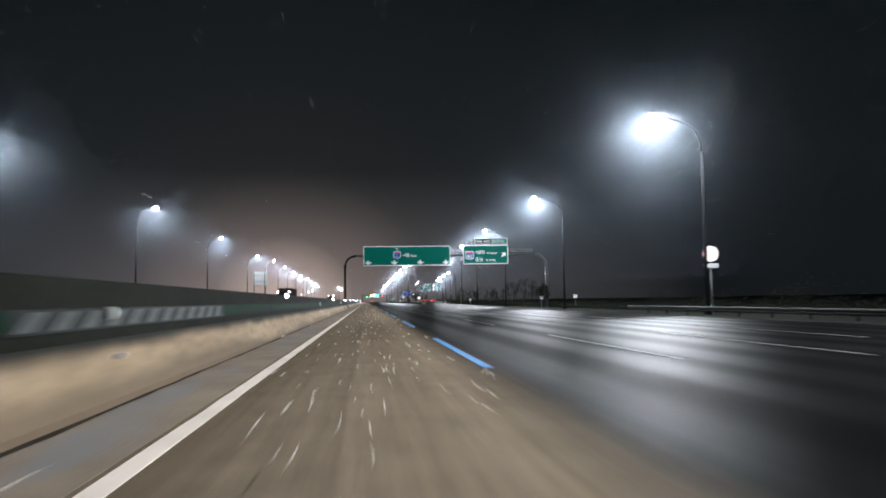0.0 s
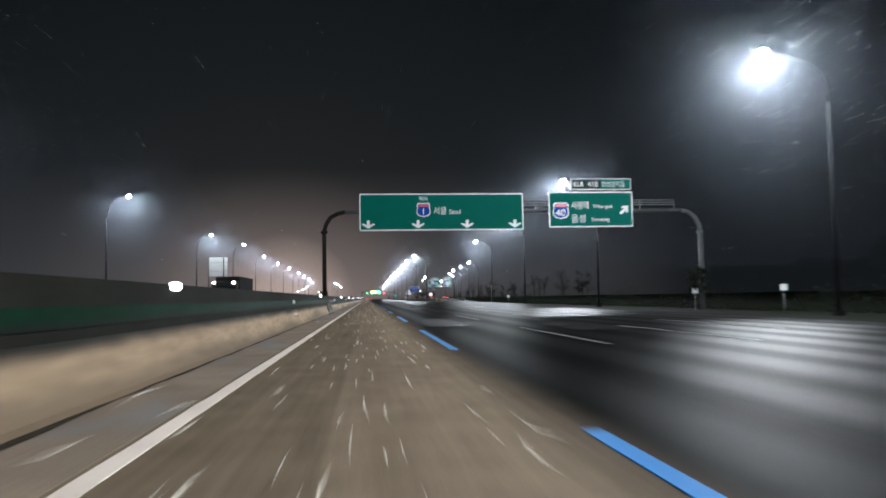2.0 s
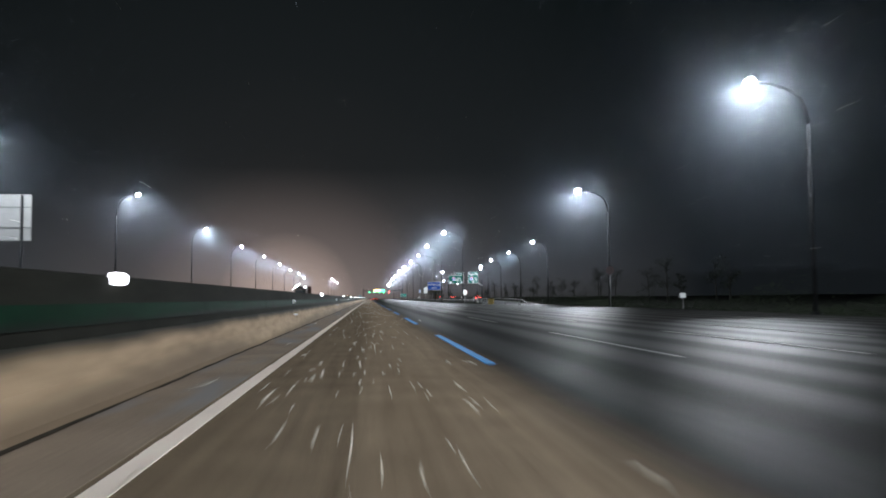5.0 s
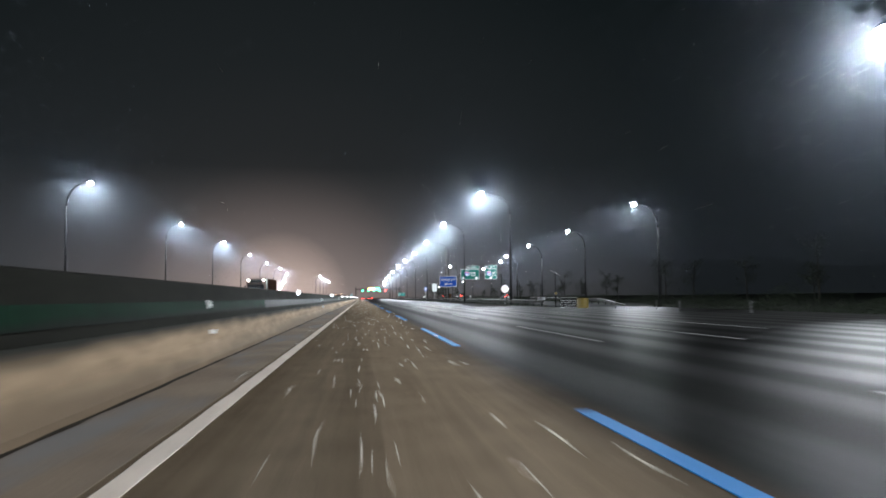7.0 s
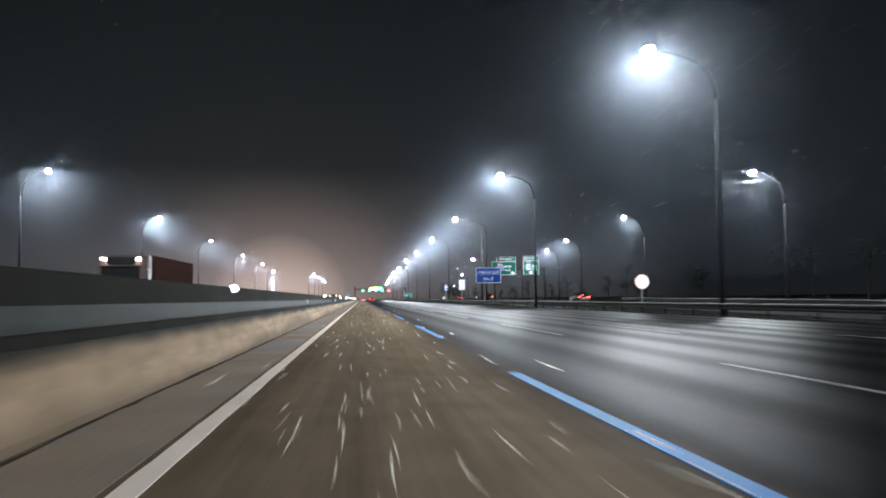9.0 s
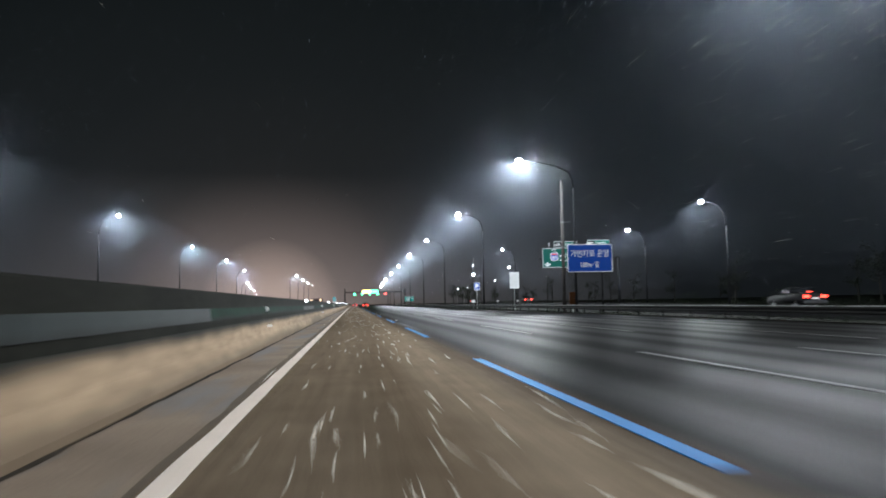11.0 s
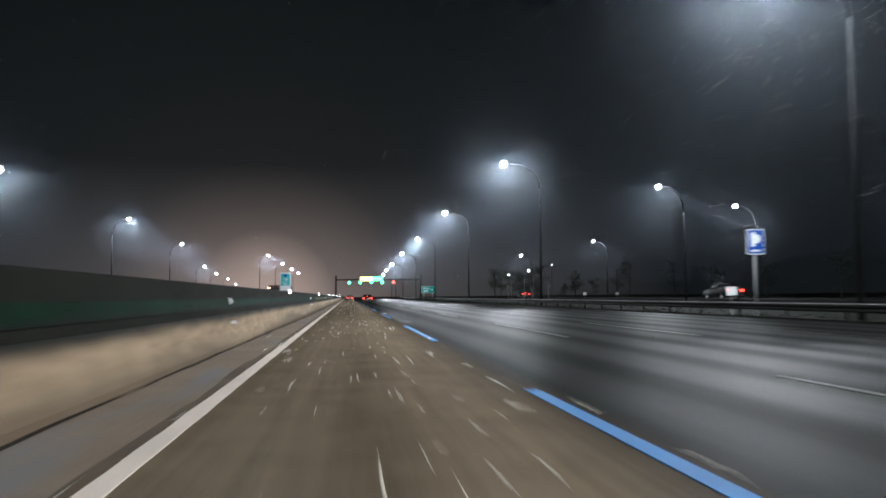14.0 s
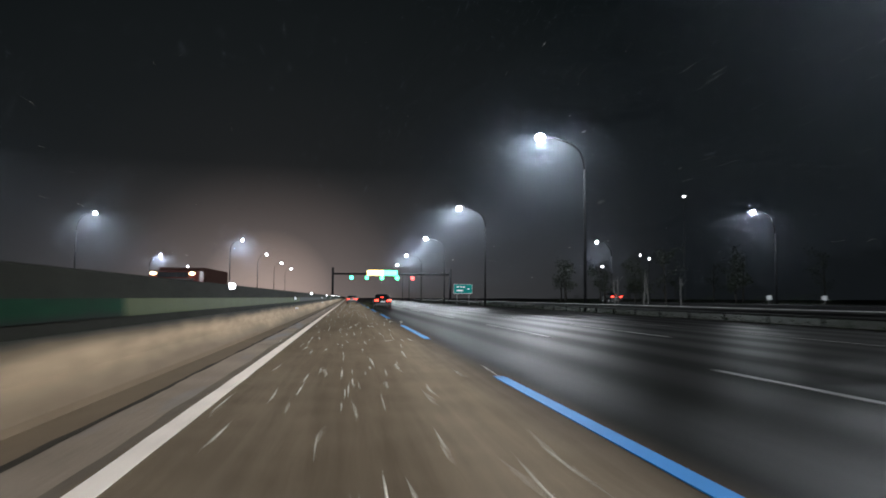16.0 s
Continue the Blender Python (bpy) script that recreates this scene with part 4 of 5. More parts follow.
def round_sign(x, y, z, r, label, plate_below=False, dull=False):
    e = tagged(empty("speed_sign", x, y), label, "road sign", "round signs")
    part("post", tubed([(0, 0.1, -0.4), (0, 0.1, z + r)], 0.05, 8), STEEL, e, smooth=True)
    rim = part("ring", tubed([(0, 0, z), (0, 0.04, z)], r, 32), DULLFACE if dull else SIGNRED, e, "faded ring" if dull else "red ring")
    part("disc", tubed([(0, -0.008, z), (0, 0.0, z)], r * 0.93, 32), DULLFACE if dull else REFLECTOR, rim, "dull pinkish face" if dull else "bright white face")
    if plate_below:
        part("plate", boxed(-0.55, 0.55, 0, 0.04, z - r - 0.42, z - r - 0.1, 0.01), SIGNWHITE, e)
    return e


round_sign(28.8, 205.4, 4.2, 0.5, "dull pinkish round sign on a tall post in the verge", dull=True)
round_sign(21.6, 286.0, 2.25, 0.58, "round white sign with a red ring on a post")
round_sign(26.0, 32.4, 4.3, 0.62, "round white sign with a red ring over a small plate", True)

km = tagged(empty("distance_marker", -3.23, 412.0, 1.425), "small green and white marker sign on the barrier top", "road sign")
part("post", tubed([(0, 0.06, 0), (0, 0.06, 0.5)], 0.03, 8), STEEL, km)
plate("panel", -0.27, 0.27, 0.06, 0.98, 0.0, km, SIGNWHITE, border=0.03, corner=0.03, thick=0.06)
part("field", boxed(-0.235, 0.235, -0.014, -0.006, 0.30, 0.93), TEAL, km, "blue-green field")
flat([(-0.07, 0.90), (0.07, 0.90), (0.08, 0.80), (0.0, 0.755), (-0.08, 0.80)], -0.02, BLUESIGN, km, "route_shield", 0.006)
lettering("서울", 0.17, -0.16, 0.565, -0.02, km)
lettering("52", 0.24, -0.15, 0.33, -0.02, km)
part("writing_bar", boxed(-0.2, -0.05, -0.012, -0.004, 0.17, 0.2), PRINT, km)
part("writing_bar", boxed(0.02, 0.16, -0.012, -0.004, 0.14, 0.17), PRINT, km)

board = tagged(empty("board_seen_from_behind", -27.2, 177.8, 0), "back of a pale sign board with two dark stiffeners", "road sign")
part("panel", boxed(-1.75, 1.75, 0, 0.05, 5.75, 9.3, 0.02), BOARD, board)
for z in (6.75, 8.3):
    part("stiffener", boxed(-1.75, 1.75, -0.06, -0.001, z - 0.05, z + 0.05), BLACKPLASTIC, board)
for x in (-1.6, 1.1):
    part("post", tubed([(x, -0.15, -0.3), (x, -0.15, 9.2)], 0.09, 8), POLE, board, smooth=True)

# ---------------------------------------------------------------- lane-signal gantry far ahead
LY = 578.0
led = tagged(empty("lane_signal_gantry", 0, LY), "overhead gantry with lit lane signals and a message board", "gantry")
part("left_post", tubed([(-3.1, 0.3, 1.4), (-3.1, 0.3, 6.9)], 0.22, 12), POLE, led, smooth=True)
part("right_post", tubed([(20.0, 0.3, -0.3), (20.0, 0.3, 6.9)], 0.25, 12), POLE, led, smooth=True)
part("beam", tubed([(-3.1, 0.3, 5.7), (20.0, 0.3, 5.7)], 0.18, 10), POLE, led, smooth=True)
part("board_case", boxed(3.4, 9.6, -0.05, 0.25, 5.25, 6.6, 0.03), BLACKPLASTIC, led)
part("amber_display", boxed(3.6, 6.6, -0.08, -0.05, 5.45, 6.4), LEDAMBER, led, "lit amber display")
part("green_display", boxed(6.62, 9.4, -0.08, -0.05, 5.45, 6.4), LEDGREEN, led, "lit green display")
for x, m in ((0.52, LEDGREEN), (3.48, LEDGREEN), (6.45, LEDGREEN), (9.44, LEDGREEN), (12.45, LEDRED)):
    s = part("signal", boxed(x - 0.45, x + 0.45, -0.05, 0.2, 4.5, 5.4, 0.03), BLACKPLASTIC, led)
    part("signal_face", tubed([(x, -0.09, 4.95), (x, -0.05, 4.95)], 0.36, 16), m, s, "lit signal face")

# ---------------------------------------------------------------- guard rails


def guard_rail(y0, y1, xf, zf, label):
    e = tagged(new("guard_rail"), label, "guard rail", kind="structure")
    prof = [(0.0, -0.155), (0.055, -0.11), (0.055, -0.06), (0.0, -0.02), (0.0, 0.02), (0.055, 0.06), (0.055, 0.11), (0.0, 0.155), (-0.02, 0.155), (-0.02, -0.155)]
    bm = bmesh.new()
    prev = None
    n = int((y1 - y0) / 4)
    for k in range(n + 1):
        y = y0 + (y1 - y0) * k / n
        ring = [bm.verts.new((xf(y) - a, y, zf(y) + 0.53 + b)) for a, b in prof]
        if prev:
            for i in range(len(prof)):
                bm.faces.new((prev[i], prev[(i + 1) % len(prof)], ring[(i + 1) % len(prof)], ring[i]))
        prev = ring
    bmesh.ops.recalc_face_normals(bm, faces=bm.faces)
    part("rail", bm, RAIL, e, "dull galvanised rail")
    bm = bmesh.new()
    prev = None
    for k in range(n + 1):
        y = y0 + (y1 - y0) * k / n
        ring = [bm.verts.new((xf(y) + a, y, zf(y) + 0.53 + b)) for a, b in ((-0.03, 0.157), (-0.03, 0.182), (0.03, 0.182), (0.03, 0.157))]
        if prev:
            for i in range(4):
                bm.faces.new((prev[i], prev[(i + 1) % 4], ring[(i + 1) % 4], ring[i]))
        prev = ring
    bmesh.ops.recalc_face_normals(bm, faces=bm.faces)
    part("top_edge", bm, RAILTOP, e, "pale top edge")
    pm = part("post", tubed([(0.06, 0, -0.3), (0.06, 0, 0.6)], 0.06, 8), RAIL, e)
    pm.matrix_basis = pose(xf(y0 + 1), y0 + 1, zf(y0 + 1))
    for k in range(1, n):
        y = y0 + 1 + (y1 - y0 - 2) * k / n
        shared("post", pm.data, e, pose(xf(y), y, zf(y)))
    return e


guard_rail(250.0, 650.0, lambda y: 18.75, lambda y: 0.0, "galvanised guard rail between motorway and exit ramp")
guard_rail(-60.0, 47.0, lambda y: 24.6, lambda y: -0.33, "galvanised guard rail along the outer verge")
guard_rail(253.5, 330.0, lambda y: 28.75 + (0.147 * (y - 253.5) if y < 267.5 else 2.06 + 0.075 * (y - 267.5)), lambda y: min(0.0, (y - 267.5) / 14.0 * 0.62) + ramp_z(y), "guard rail of the exit ramp rising from the ground")
# rounded end of the rail at the gore
end = tagged(empty("rail_end", 19.2, 252.6), "pale rounded guard rail end piece", "guard rail")
bm = bmesh.new()
prev = None
for k in range(9):
    a = math.pi * k / 8
    ring = [bm.verts.new((-0.42 * math.cos(a) + 0.1, 0.6 - 0.55 * math.sin(a), z)) for z in (0.72, 0.80, 0.97, 1.0)]
    if prev:
        for i in range(3):
            bm.faces.new((prev[i], prev[i + 1], ring[i + 1], ring[i]))
    prev = ring
bmesh.ops.solidify(bm, geom=list(bm.faces), thickness=0.03)
bmesh.ops.recalc_face_normals(bm, faces=bm.faces)
part("end_plate", bm, STEEL, end, smooth=True)
part("post", tubed([(0.1, 0.62, -0.3), (0.1, 0.62, 0.9)], 0.06, 8), RAIL, end)
# low dark verge kerb behind the rail
tagged(part("verge", extrude([(18.9, -0.2), (18.9, 0.06), (19.15, 0.06), (19.15, -0.2)], 250, 650), DARKCON), "low dark concrete kerb under the guard rail", "kerb", kind="structure")

# ---------------------------------------------------------------- crash cushion at the gore
cush = tagged(empty("crash_cushion", 20.1, 239.9), "black crash cushion with white bands and a yellow nose", "crash cushion")
part("body", boxed(-0.5, 0.5, 0.95, 6.4, -0.02, 0.93, 0.03), MATTBLACK, cush, "black body")
for z in (0.05, 0.26, 0.47, 0.67):
    part("white_band", boxed(-0.53, -0.495, 0.95, 6.4, z - 0.014, z + 0.014), SIGNWHITE, cush, "white band")
for y in (2.1, 3.4, 4.7):
    part("panel_joint", boxed(-0.507, -0.495, y - 0.03, y + 0.03, 0.0, 0.92), BLACKPLASTIC, cush)
part("top_cover", boxed(-0.53, 0.53, 0.9, 6.45, 0.93, 0.97, 0.015), RAILTOP, cush, "pale top cover")
bm = extrude([(-0.5, 0.95), (-0.48, 0.55), (-0.36, 0.2), (-0.13, 0.02), (0.13, 0.02), (0.36, 0.2), (0.48, 0.55), (0.5, 0.95)], 0.0, 0.9, "z")
bmesh.ops.bevel(bm, geom=list(bm.edges), offset=0.04, segments=2, affect="EDGES")
part("nose", bm, YELLOW, cush, "rounded yellow nose", smooth=False)
part("nose_cap", boxed(-0.45, 0.45, 0.25, 0.95, 0.9, 0.98, 0.03), MATTBLACK, cush)
for s in (-1, 1):
    for z in (0.12, 0.42):
        bm = extrude([(0.04 * s, z + 0.26), (0.04 * s, z + 0.12), (0.34 * s, z - 0.06), (0.34 * s, z + 0.08)], -0.012, 0.012)
        bmesh.ops.transform(bm, matrix=pose(0.02 * s, 0.075, 0, 0, 0, 30 * s), verts=bm.verts)
        part("chevron_stripe", bm, MATTBLACK, cush)
solar_post = tagged(empty("solar_post", 19.2, 246.9), "slim dark post with tilted solar panel and unlit amber lamp", "warning light")
part("post", tubed([(0, 0, -0.1), (0, 0, 3.36)], [0.05, 0.04], 8), POLE, solar_post)
bm = boxed(-0.48, 0.48, -0.28, 0.28, -0.02, 0.02)
bmesh.ops.transform(bm, matrix=pose(0, 0, 3.42, 12, 28), verts=bm.verts)
panel = part("solar_panel", bm, BLACKPLASTIC, solar_post)
bm = boxed(-0.5, 0.5, -0.31, -0.282, -0.03, 0.03)
bmesh.ops.transform(bm, matrix=pose(0, 0, 3.42, 12, 28), verts=bm.verts)
part("panel_edge", bm, BOARD, panel, "bright aluminium edge")
part("lamp_case", boxed(-0.16, 0.16, -0.14, -0.05, 1.2, 1.55, 0.02), BLACKPLASTIC, solar_post)
part("amber_lens", tubed([(0, -0.17, 1.38), (0, -0.14, 1.38)], 0.12, 14), YELLOW, solar_post, "unlit amber lens")


def flexible_post():
    e = tagged(empty("marker_post", 0, 0), "short grey marker post with white bands", "marker post", "marker posts at the gore")
    part("post", tubed([(0, 0, -0.02), (0, 0, 0.75)], [0.05, 0.04], 8), BLACKPLASTIC, e)
    part("base", tubed([(0, 0, -0.02), (0, 0, 0.04)], 0.12, 10), BLACKPLASTIC, e)
    for z in (0.45, 0.62):
        part("band", tubed([(0, 0, z), (0, 0, z + 0.1)], 0.048, 10), STRIPEGREY, e)
    return e


fp = flexible_post()
fp.matrix_basis = pose(21.6, 236.0, 0)
for x, y in ((22.4, 229.0), (21.2, 222.0), (23.0, 216.0)):
    copy_thing(fp, pose(x, y, 0))

# ---------------------------------------------------------------- vehicles


def wheel(e, x, y, r=0.33, w=0.22):
    t = part("wheel", tubed([(x - w / 2, y, r), (x + w / 2, y, r)], r, 18), RUBBER, e)
    part("rim", tubed([(x - w / 2 - 0.01, y, r), (x + w / 2 + 0.01, y, r)], r * 0.6, 12), STEEL, t)


def sedan(x, y, z, paint, label, tall=0.0):
    """A saloon seen from behind, lights on."""
    e = tagged(empty("car", x, y, z), label, "car", "cars ahead")
    W = 0.9
    side = [(-2.3, 0.32), (-2.34, 0.6), (-2.25, 0.98 + tall * 0.6), (-1.75, 1.02 + tall), (1.0, 0.98), (2.1, 0.82), (2.3, 0.6), (2.28, 0.3), (-2.2, 0.25)]
    bm = extrude(side, -W, W, "x")
    bmesh.ops.bevel(bm, geom=list(bm.edges), offset=0.06, segments=2, affect="EDGES")
    part("body", bm, paint, e, smooth=True)
    bm = extrude([(-1.95, 0.98), (-1.25, 1.42 + tall), (0.2, 1.45 + tall), (1.15, 0.96)], -0.72, 0.72, "x")
    bmesh.ops.bevel(bm, geom=list(bm.edges), offset=0.07, segments=2, affect="EDGES")
    part("cabin", bm, GLASS, e, "dark glass cabin", smooth=True)
    part("roof", boxed(-0.6, 0.6, -1.15, 0.2, 1.42 + tall, 1.475 + tall, 0.02), paint, e)
    for s in (-1, 1):
        part("tail_light", boxed(s * 0.66 - 0.2, s * 0.66 + 0.2, -2.39, -2.28, 0.72, 0.9, 0.02), TAIL, e, "lit red tail light")
        part("mirror", boxed(s * 0.98 - 0.09, s * 0.98 + 0.09, 0.5, 0.65, 0.95, 1.08, 0.02), paint, e)
        wheel(e, s * 0.78, -1.4)
        wheel(e, s * 0.78, 1.4)
    part("brake_light", boxed(-0.18, 0.18, -1.75, -1.62, 1.12, 1.16), TAIL, e)
    part("number_plate", boxed(-0.26, 0.26, -2.37, -2.33, 0.62, 0.74), SIGNWHITE, e)
    part("bumper", boxed(-0.88, 0.88, -2.42, -2.2, 0.3, 0.55, 0.05), BLACKPLASTIC, e)
    return e


sedan(3.6, 512.0, 0.0, PAINTGREY, "grey saloon on the motorway with red tail lights on")
sedan(0.6, 566.0, 0.0, PAINTWHITE, "white saloon further ahead with tail lights on")
sedan(35.6, 440.0, 0.6, PAINTGREY, "dark estate car on the exit ramp with red lights", 0.12)
sedan(31.6, 337.0, 0.27, PAINTGREY, "dark saloon further back on the exit ramp, tail lights on")
sedan(40.5, 543.0, 0.6, PAINTGREY, "grey saloon on the exit ramp with red lights")


def ball(x, y, z, rx, ry, rz):
    bm = bmesh.new()
    bmesh.ops.create_uvsphere(bm, u_segments=12, v_segments=8, radius=1.0, matrix=Matrix.Translation((x, y, z)) @ Matrix.Diagonal((rx, ry, rz, 1.0)))
    return bm


def truck(x, y, cab_paint, box_paint, length, height, label, roof=2.9, lamps=None, kind="box_truck"):
    """A lorry that comes towards the camera: cab at the near end, roof gives the cab's height."""
    e = tagged(empty(kind, x, y, 0), label, "truck", "oncoming lorries")
    W = 1.22
    g = roof / 2.9
    bm = extrude([(0.0, 0.45), (0.02, 1.6 * g), (0.25, 2.65 * g), (0.5, 2.85 * g), (2.0, roof), (2.0, 0.45)], -W, W, "x")
    bmesh.ops.bevel(bm, geom=list(bm.edges), offset=0.06, segments=2, affect="EDGES")
    part("cab", bm, cab_paint, e, smooth=True)
    part("windscreen", boxed(-1.05, 1.05, -0.01, 0.22, 1.65 * g, 2.27 * g, 0.04), GLASS, e)
    part("visor", boxed(-1.1, 1.1, -0.06, 0.2, 2.30 * g, 2.38 * g, 0.02), PAINTGREY if roof > 3 else BLACKPLASTIC, e)
    part("roof_panel", boxed(-0.78, 0.78, 0.10, 0.4, 2.46 * g, 2.76 * g, 0.04), GLASS, e, "dark panel above the windscreen")
    part("bumper", boxed(-1.2, 1.2, -0.12, 0.2, 0.4, 0.85, 0.05), PAINTGREY, e)
    part("grille", boxed(-0.8, 0.8, -0.04, 0.1, 0.95, 1.5, 0.03), BLACKPLASTIC, e)
    for k in range(3):
        part("grille_bar", boxed(-0.76, 0.76, -0.06, -0.035, 1.05 + 0.15 * k, 1.09 + 0.15 * k), PAINTGREY, e)
    for s in (-1, 1):
        part("headlight", boxed(s * 0.9 - 0.2, s * 0.9 + 0.2, -0.15, 0.0, 0.9, 1.1, 0.02), lamps or HEADLIGHT, e, "lit headlight")
        part("roof_lamp", ball(s * 0.97, 0.16, 2.68 * g, 0.15, 0.10, 0.09), lamps or HEADLIGHT, e, "lit roof lamp")
        part("mirror", boxed(s * 1.42 - 0.08, s * 1.42 + 0.08, 0.2, 0.3, 1.7 * g, 2.2 * g, 0.02), BLACKPLASTIC, e)
        part("mirror_arm", boxed(min(s * 1.2, s * 1.36), max(s * 1.2, s * 1.36), 0.23, 0.27, 2.1 * g, 2.1 * g + 0.04), BLACKPLASTIC, e)
        for yy in (1.0, length * 0.6, length * 0.85):
            wheel(e, s * 1.0, yy, 0.48, 0.3)
    part("chassis", boxed(-0.5, 0.5, 0.5, length - 0.3, 0.5, 0.8), BLACKPLASTIC, e)
    part("cargo_box", boxed(-1.24, 1.24, 2.5, length, 0.8, height, 0.04), box_paint, e, "ribbed cargo box")
    for k in range(int((length - 2.8) / 0.55)):
        part("rib", boxed(1.24, 1.262, 2.8 + 0.55 * k, 2.84 + 0.55 * k, 0.9, height - 0.08), box_paint, e)
    part("side_marker", boxed(1.25, 1.29, length * 0.5, length * 0.5 + 0.2, 1.0, 1.08), LEDAMBER, e)
    return e


truck(-13.75, 274.0, PAINTRUST, PAINTBROWN, 13.0, 3.88, "tall brown lorry with a ribbed cargo box and roof lamps on", 3.86)
truck(-14.4, 114.0, TRUCKDARK, TRUCKDARK, 12.0, 3.75, "dark lorry with roof lamps on", 3.3)
truck(-9.0, 470.0, PAINTRED, PAINTBROWN, 10.0, 2.7, "low red-cabbed lorry with small amber roof lamps on", 2.5, SMALL_AMBER)

# ---------------------------------------------------------------- trees beyond the ramp


def tree(x, y, h, seed):
    r = random.Random(seed)
    e = tagged(empty("tree", x, y, -0.35), "dark roadside tree with a thin uneven crown", "tree", "trees beyond the verge")
    bm = bmesh.new()
    lean = Vector((r.uniform(-0.06, 0.06), r.uniform(-0.06, 0.06), 1))
    tube(bm, [lean * (h * k / 5) for k in range(6)], [0.16 * (1 - k / 6.5) * h / 8 for k in range(6)], 7)
    tips = []
    for k in range(9):
        b = lean * (h * r.uniform(0.28, 0.9))
        d = Vector((r.uniform(-1, 1), r.uniform(-1, 1), r.uniform(0.3, 1.0))).normalized() * h * r.uniform(0.18, 0.34)
        tube(bm, [b, b + d * 0.5 + Vector((0, 0, 0.1)), b + d], [0.05, 0.035, 0.012], 5)
        tips += [b + d * f for f in (0.55, 0.8, 1.0)]
    part("trunk", bm, BARK, e, smooth=True)
    bm = bmesh.new()
    for t in tips:
        for _ in range(26):
            c = t + Vector((r.gauss(0, 1), r.gauss(0, 1), r.gauss(0, 0.8))) * h * 0.055
            s = r.uniform(0.06, 0.16)
            q = Euler((r.uniform(0, 6), r.uniform(0, 6), r.uniform(0, 6))).to_matrix()
            bm.faces.new([bm.verts.new(c + q @ Vector(p)) for p in ((-s, 0, 0), (0, -s * 0.5, 0.02), (s, 0, 0), (0, s * 0.5, 0.02))])
    part("crown", bm, LEAF, e)
    return e


rnd = random.Random(21)
for k in range(34):
    y = 70 + 17 * k + rnd.uniform(-5, 5)
    x = (46 if y < 240 else 62 if y < 420 else 70) + rnd.uniform(0, 14)
    size = rnd.uniform(5.5, 10)
    if y > 235:
        tree(x, y, size, k)
tree(28.1, 95.4, 3.6, 99)

# ---------------------------------------------------------------- small plates, distant lamps and brush


def marker_plate(x, y, z):
    e = tagged(empty("marker_plate", x, y, 0), "small white plate on a short post in the verge", "marker plate", "marker plates in the verge")
    part("post", tubed([(0, 0.03, -0.3), (0, 0.03, z + 0.15)], 0.03, 8), STEEL, e)
    part("plate", boxed(-0.28, 0.28, 0, 0.02, z - 0.22, z + 0.22, 0.008), SIGNWHITE, e, "white plate")
    return e


for x, y, z in ((27.7, 95.2, 1.35), (28.65, 184.3, 1.14), (30.9, 87.2, 1.45), (19.4, 408.0, 1.25), (41.3, 500.0, 1.3), (47.2, 500.0, 1.3)):
    marker_plate(x, y, z)


def pale_tree(x, y, h, seed):
    r = random.Random(seed)
    e = tagged(empty("bare_tree", x, y, -0.1), "slim bare tree with a pale lamplit trunk", "tree", "pale trees by the ramp")
    bm = bmesh.new()
    lean = Vector((r.uniform(-0.08, 0.08), r.uniform(-0.08, 0.08), 1))
    tube(bm, [lean * (h * k / 6) + Vector((r.uniform(-0.05, 0.05), 0, 0)) for k in range(7)], [0.11 * (1 - k / 7.5) for k in range(7)], 7)
    part("trunk", bm, PALEBARK, e, smooth=True)
    for k in range(7):
        b = lean * (h * r.uniform(0.35, 0.9))
        d = Vector((r.uniform(-1, 1), r.uniform(-1, 1), r.uniform(0.6, 1.4))).normalized() * h * r.uniform(0.15, 0.3)
        part("branch", tubed([b, b + d * 0.5, b + d], [0.03, 0.02, 0.008], 5), PALEBARK, e)
    return e


for k, (x, y) in enumerate(((30.9, 515.0), (32.0, 517.0), (33.2, 512.0), (36.7, 519.0), (38.6, 514.0))):
    pale_tree(x, y, 3.4 + 0.5 * (k % 3), 40 + k)


def small_lamp(x, y, z):
    e = tagged(empty("path_lamp", x, y, -0.3), "slim post with a small lit lamp", "lamp post", "small lamps beyond the ramp")
    part("post", tubed([(0, 0, 0), (0, 0, z + 0.1)], [0.06, 0.04], 8), POLE, e)
    bm = bmesh.new()
    bmesh.ops.create_uvsphere(bm, u_segments=10, v_segments=6, radius=0.11, matrix=pose(0, -0.05, z + 0.2))
    part("lamp", bm, SMALL_LENS, e, "small lit lamp", smooth=True)
    return e


for x, y, z in ((34.9, 505.0, 12.0), (34.7, 514.0, 5.9), (33.7, 527.5, 5.5), (52.0, 560.0, 9.0)):
    small_lamp(x, y, z)


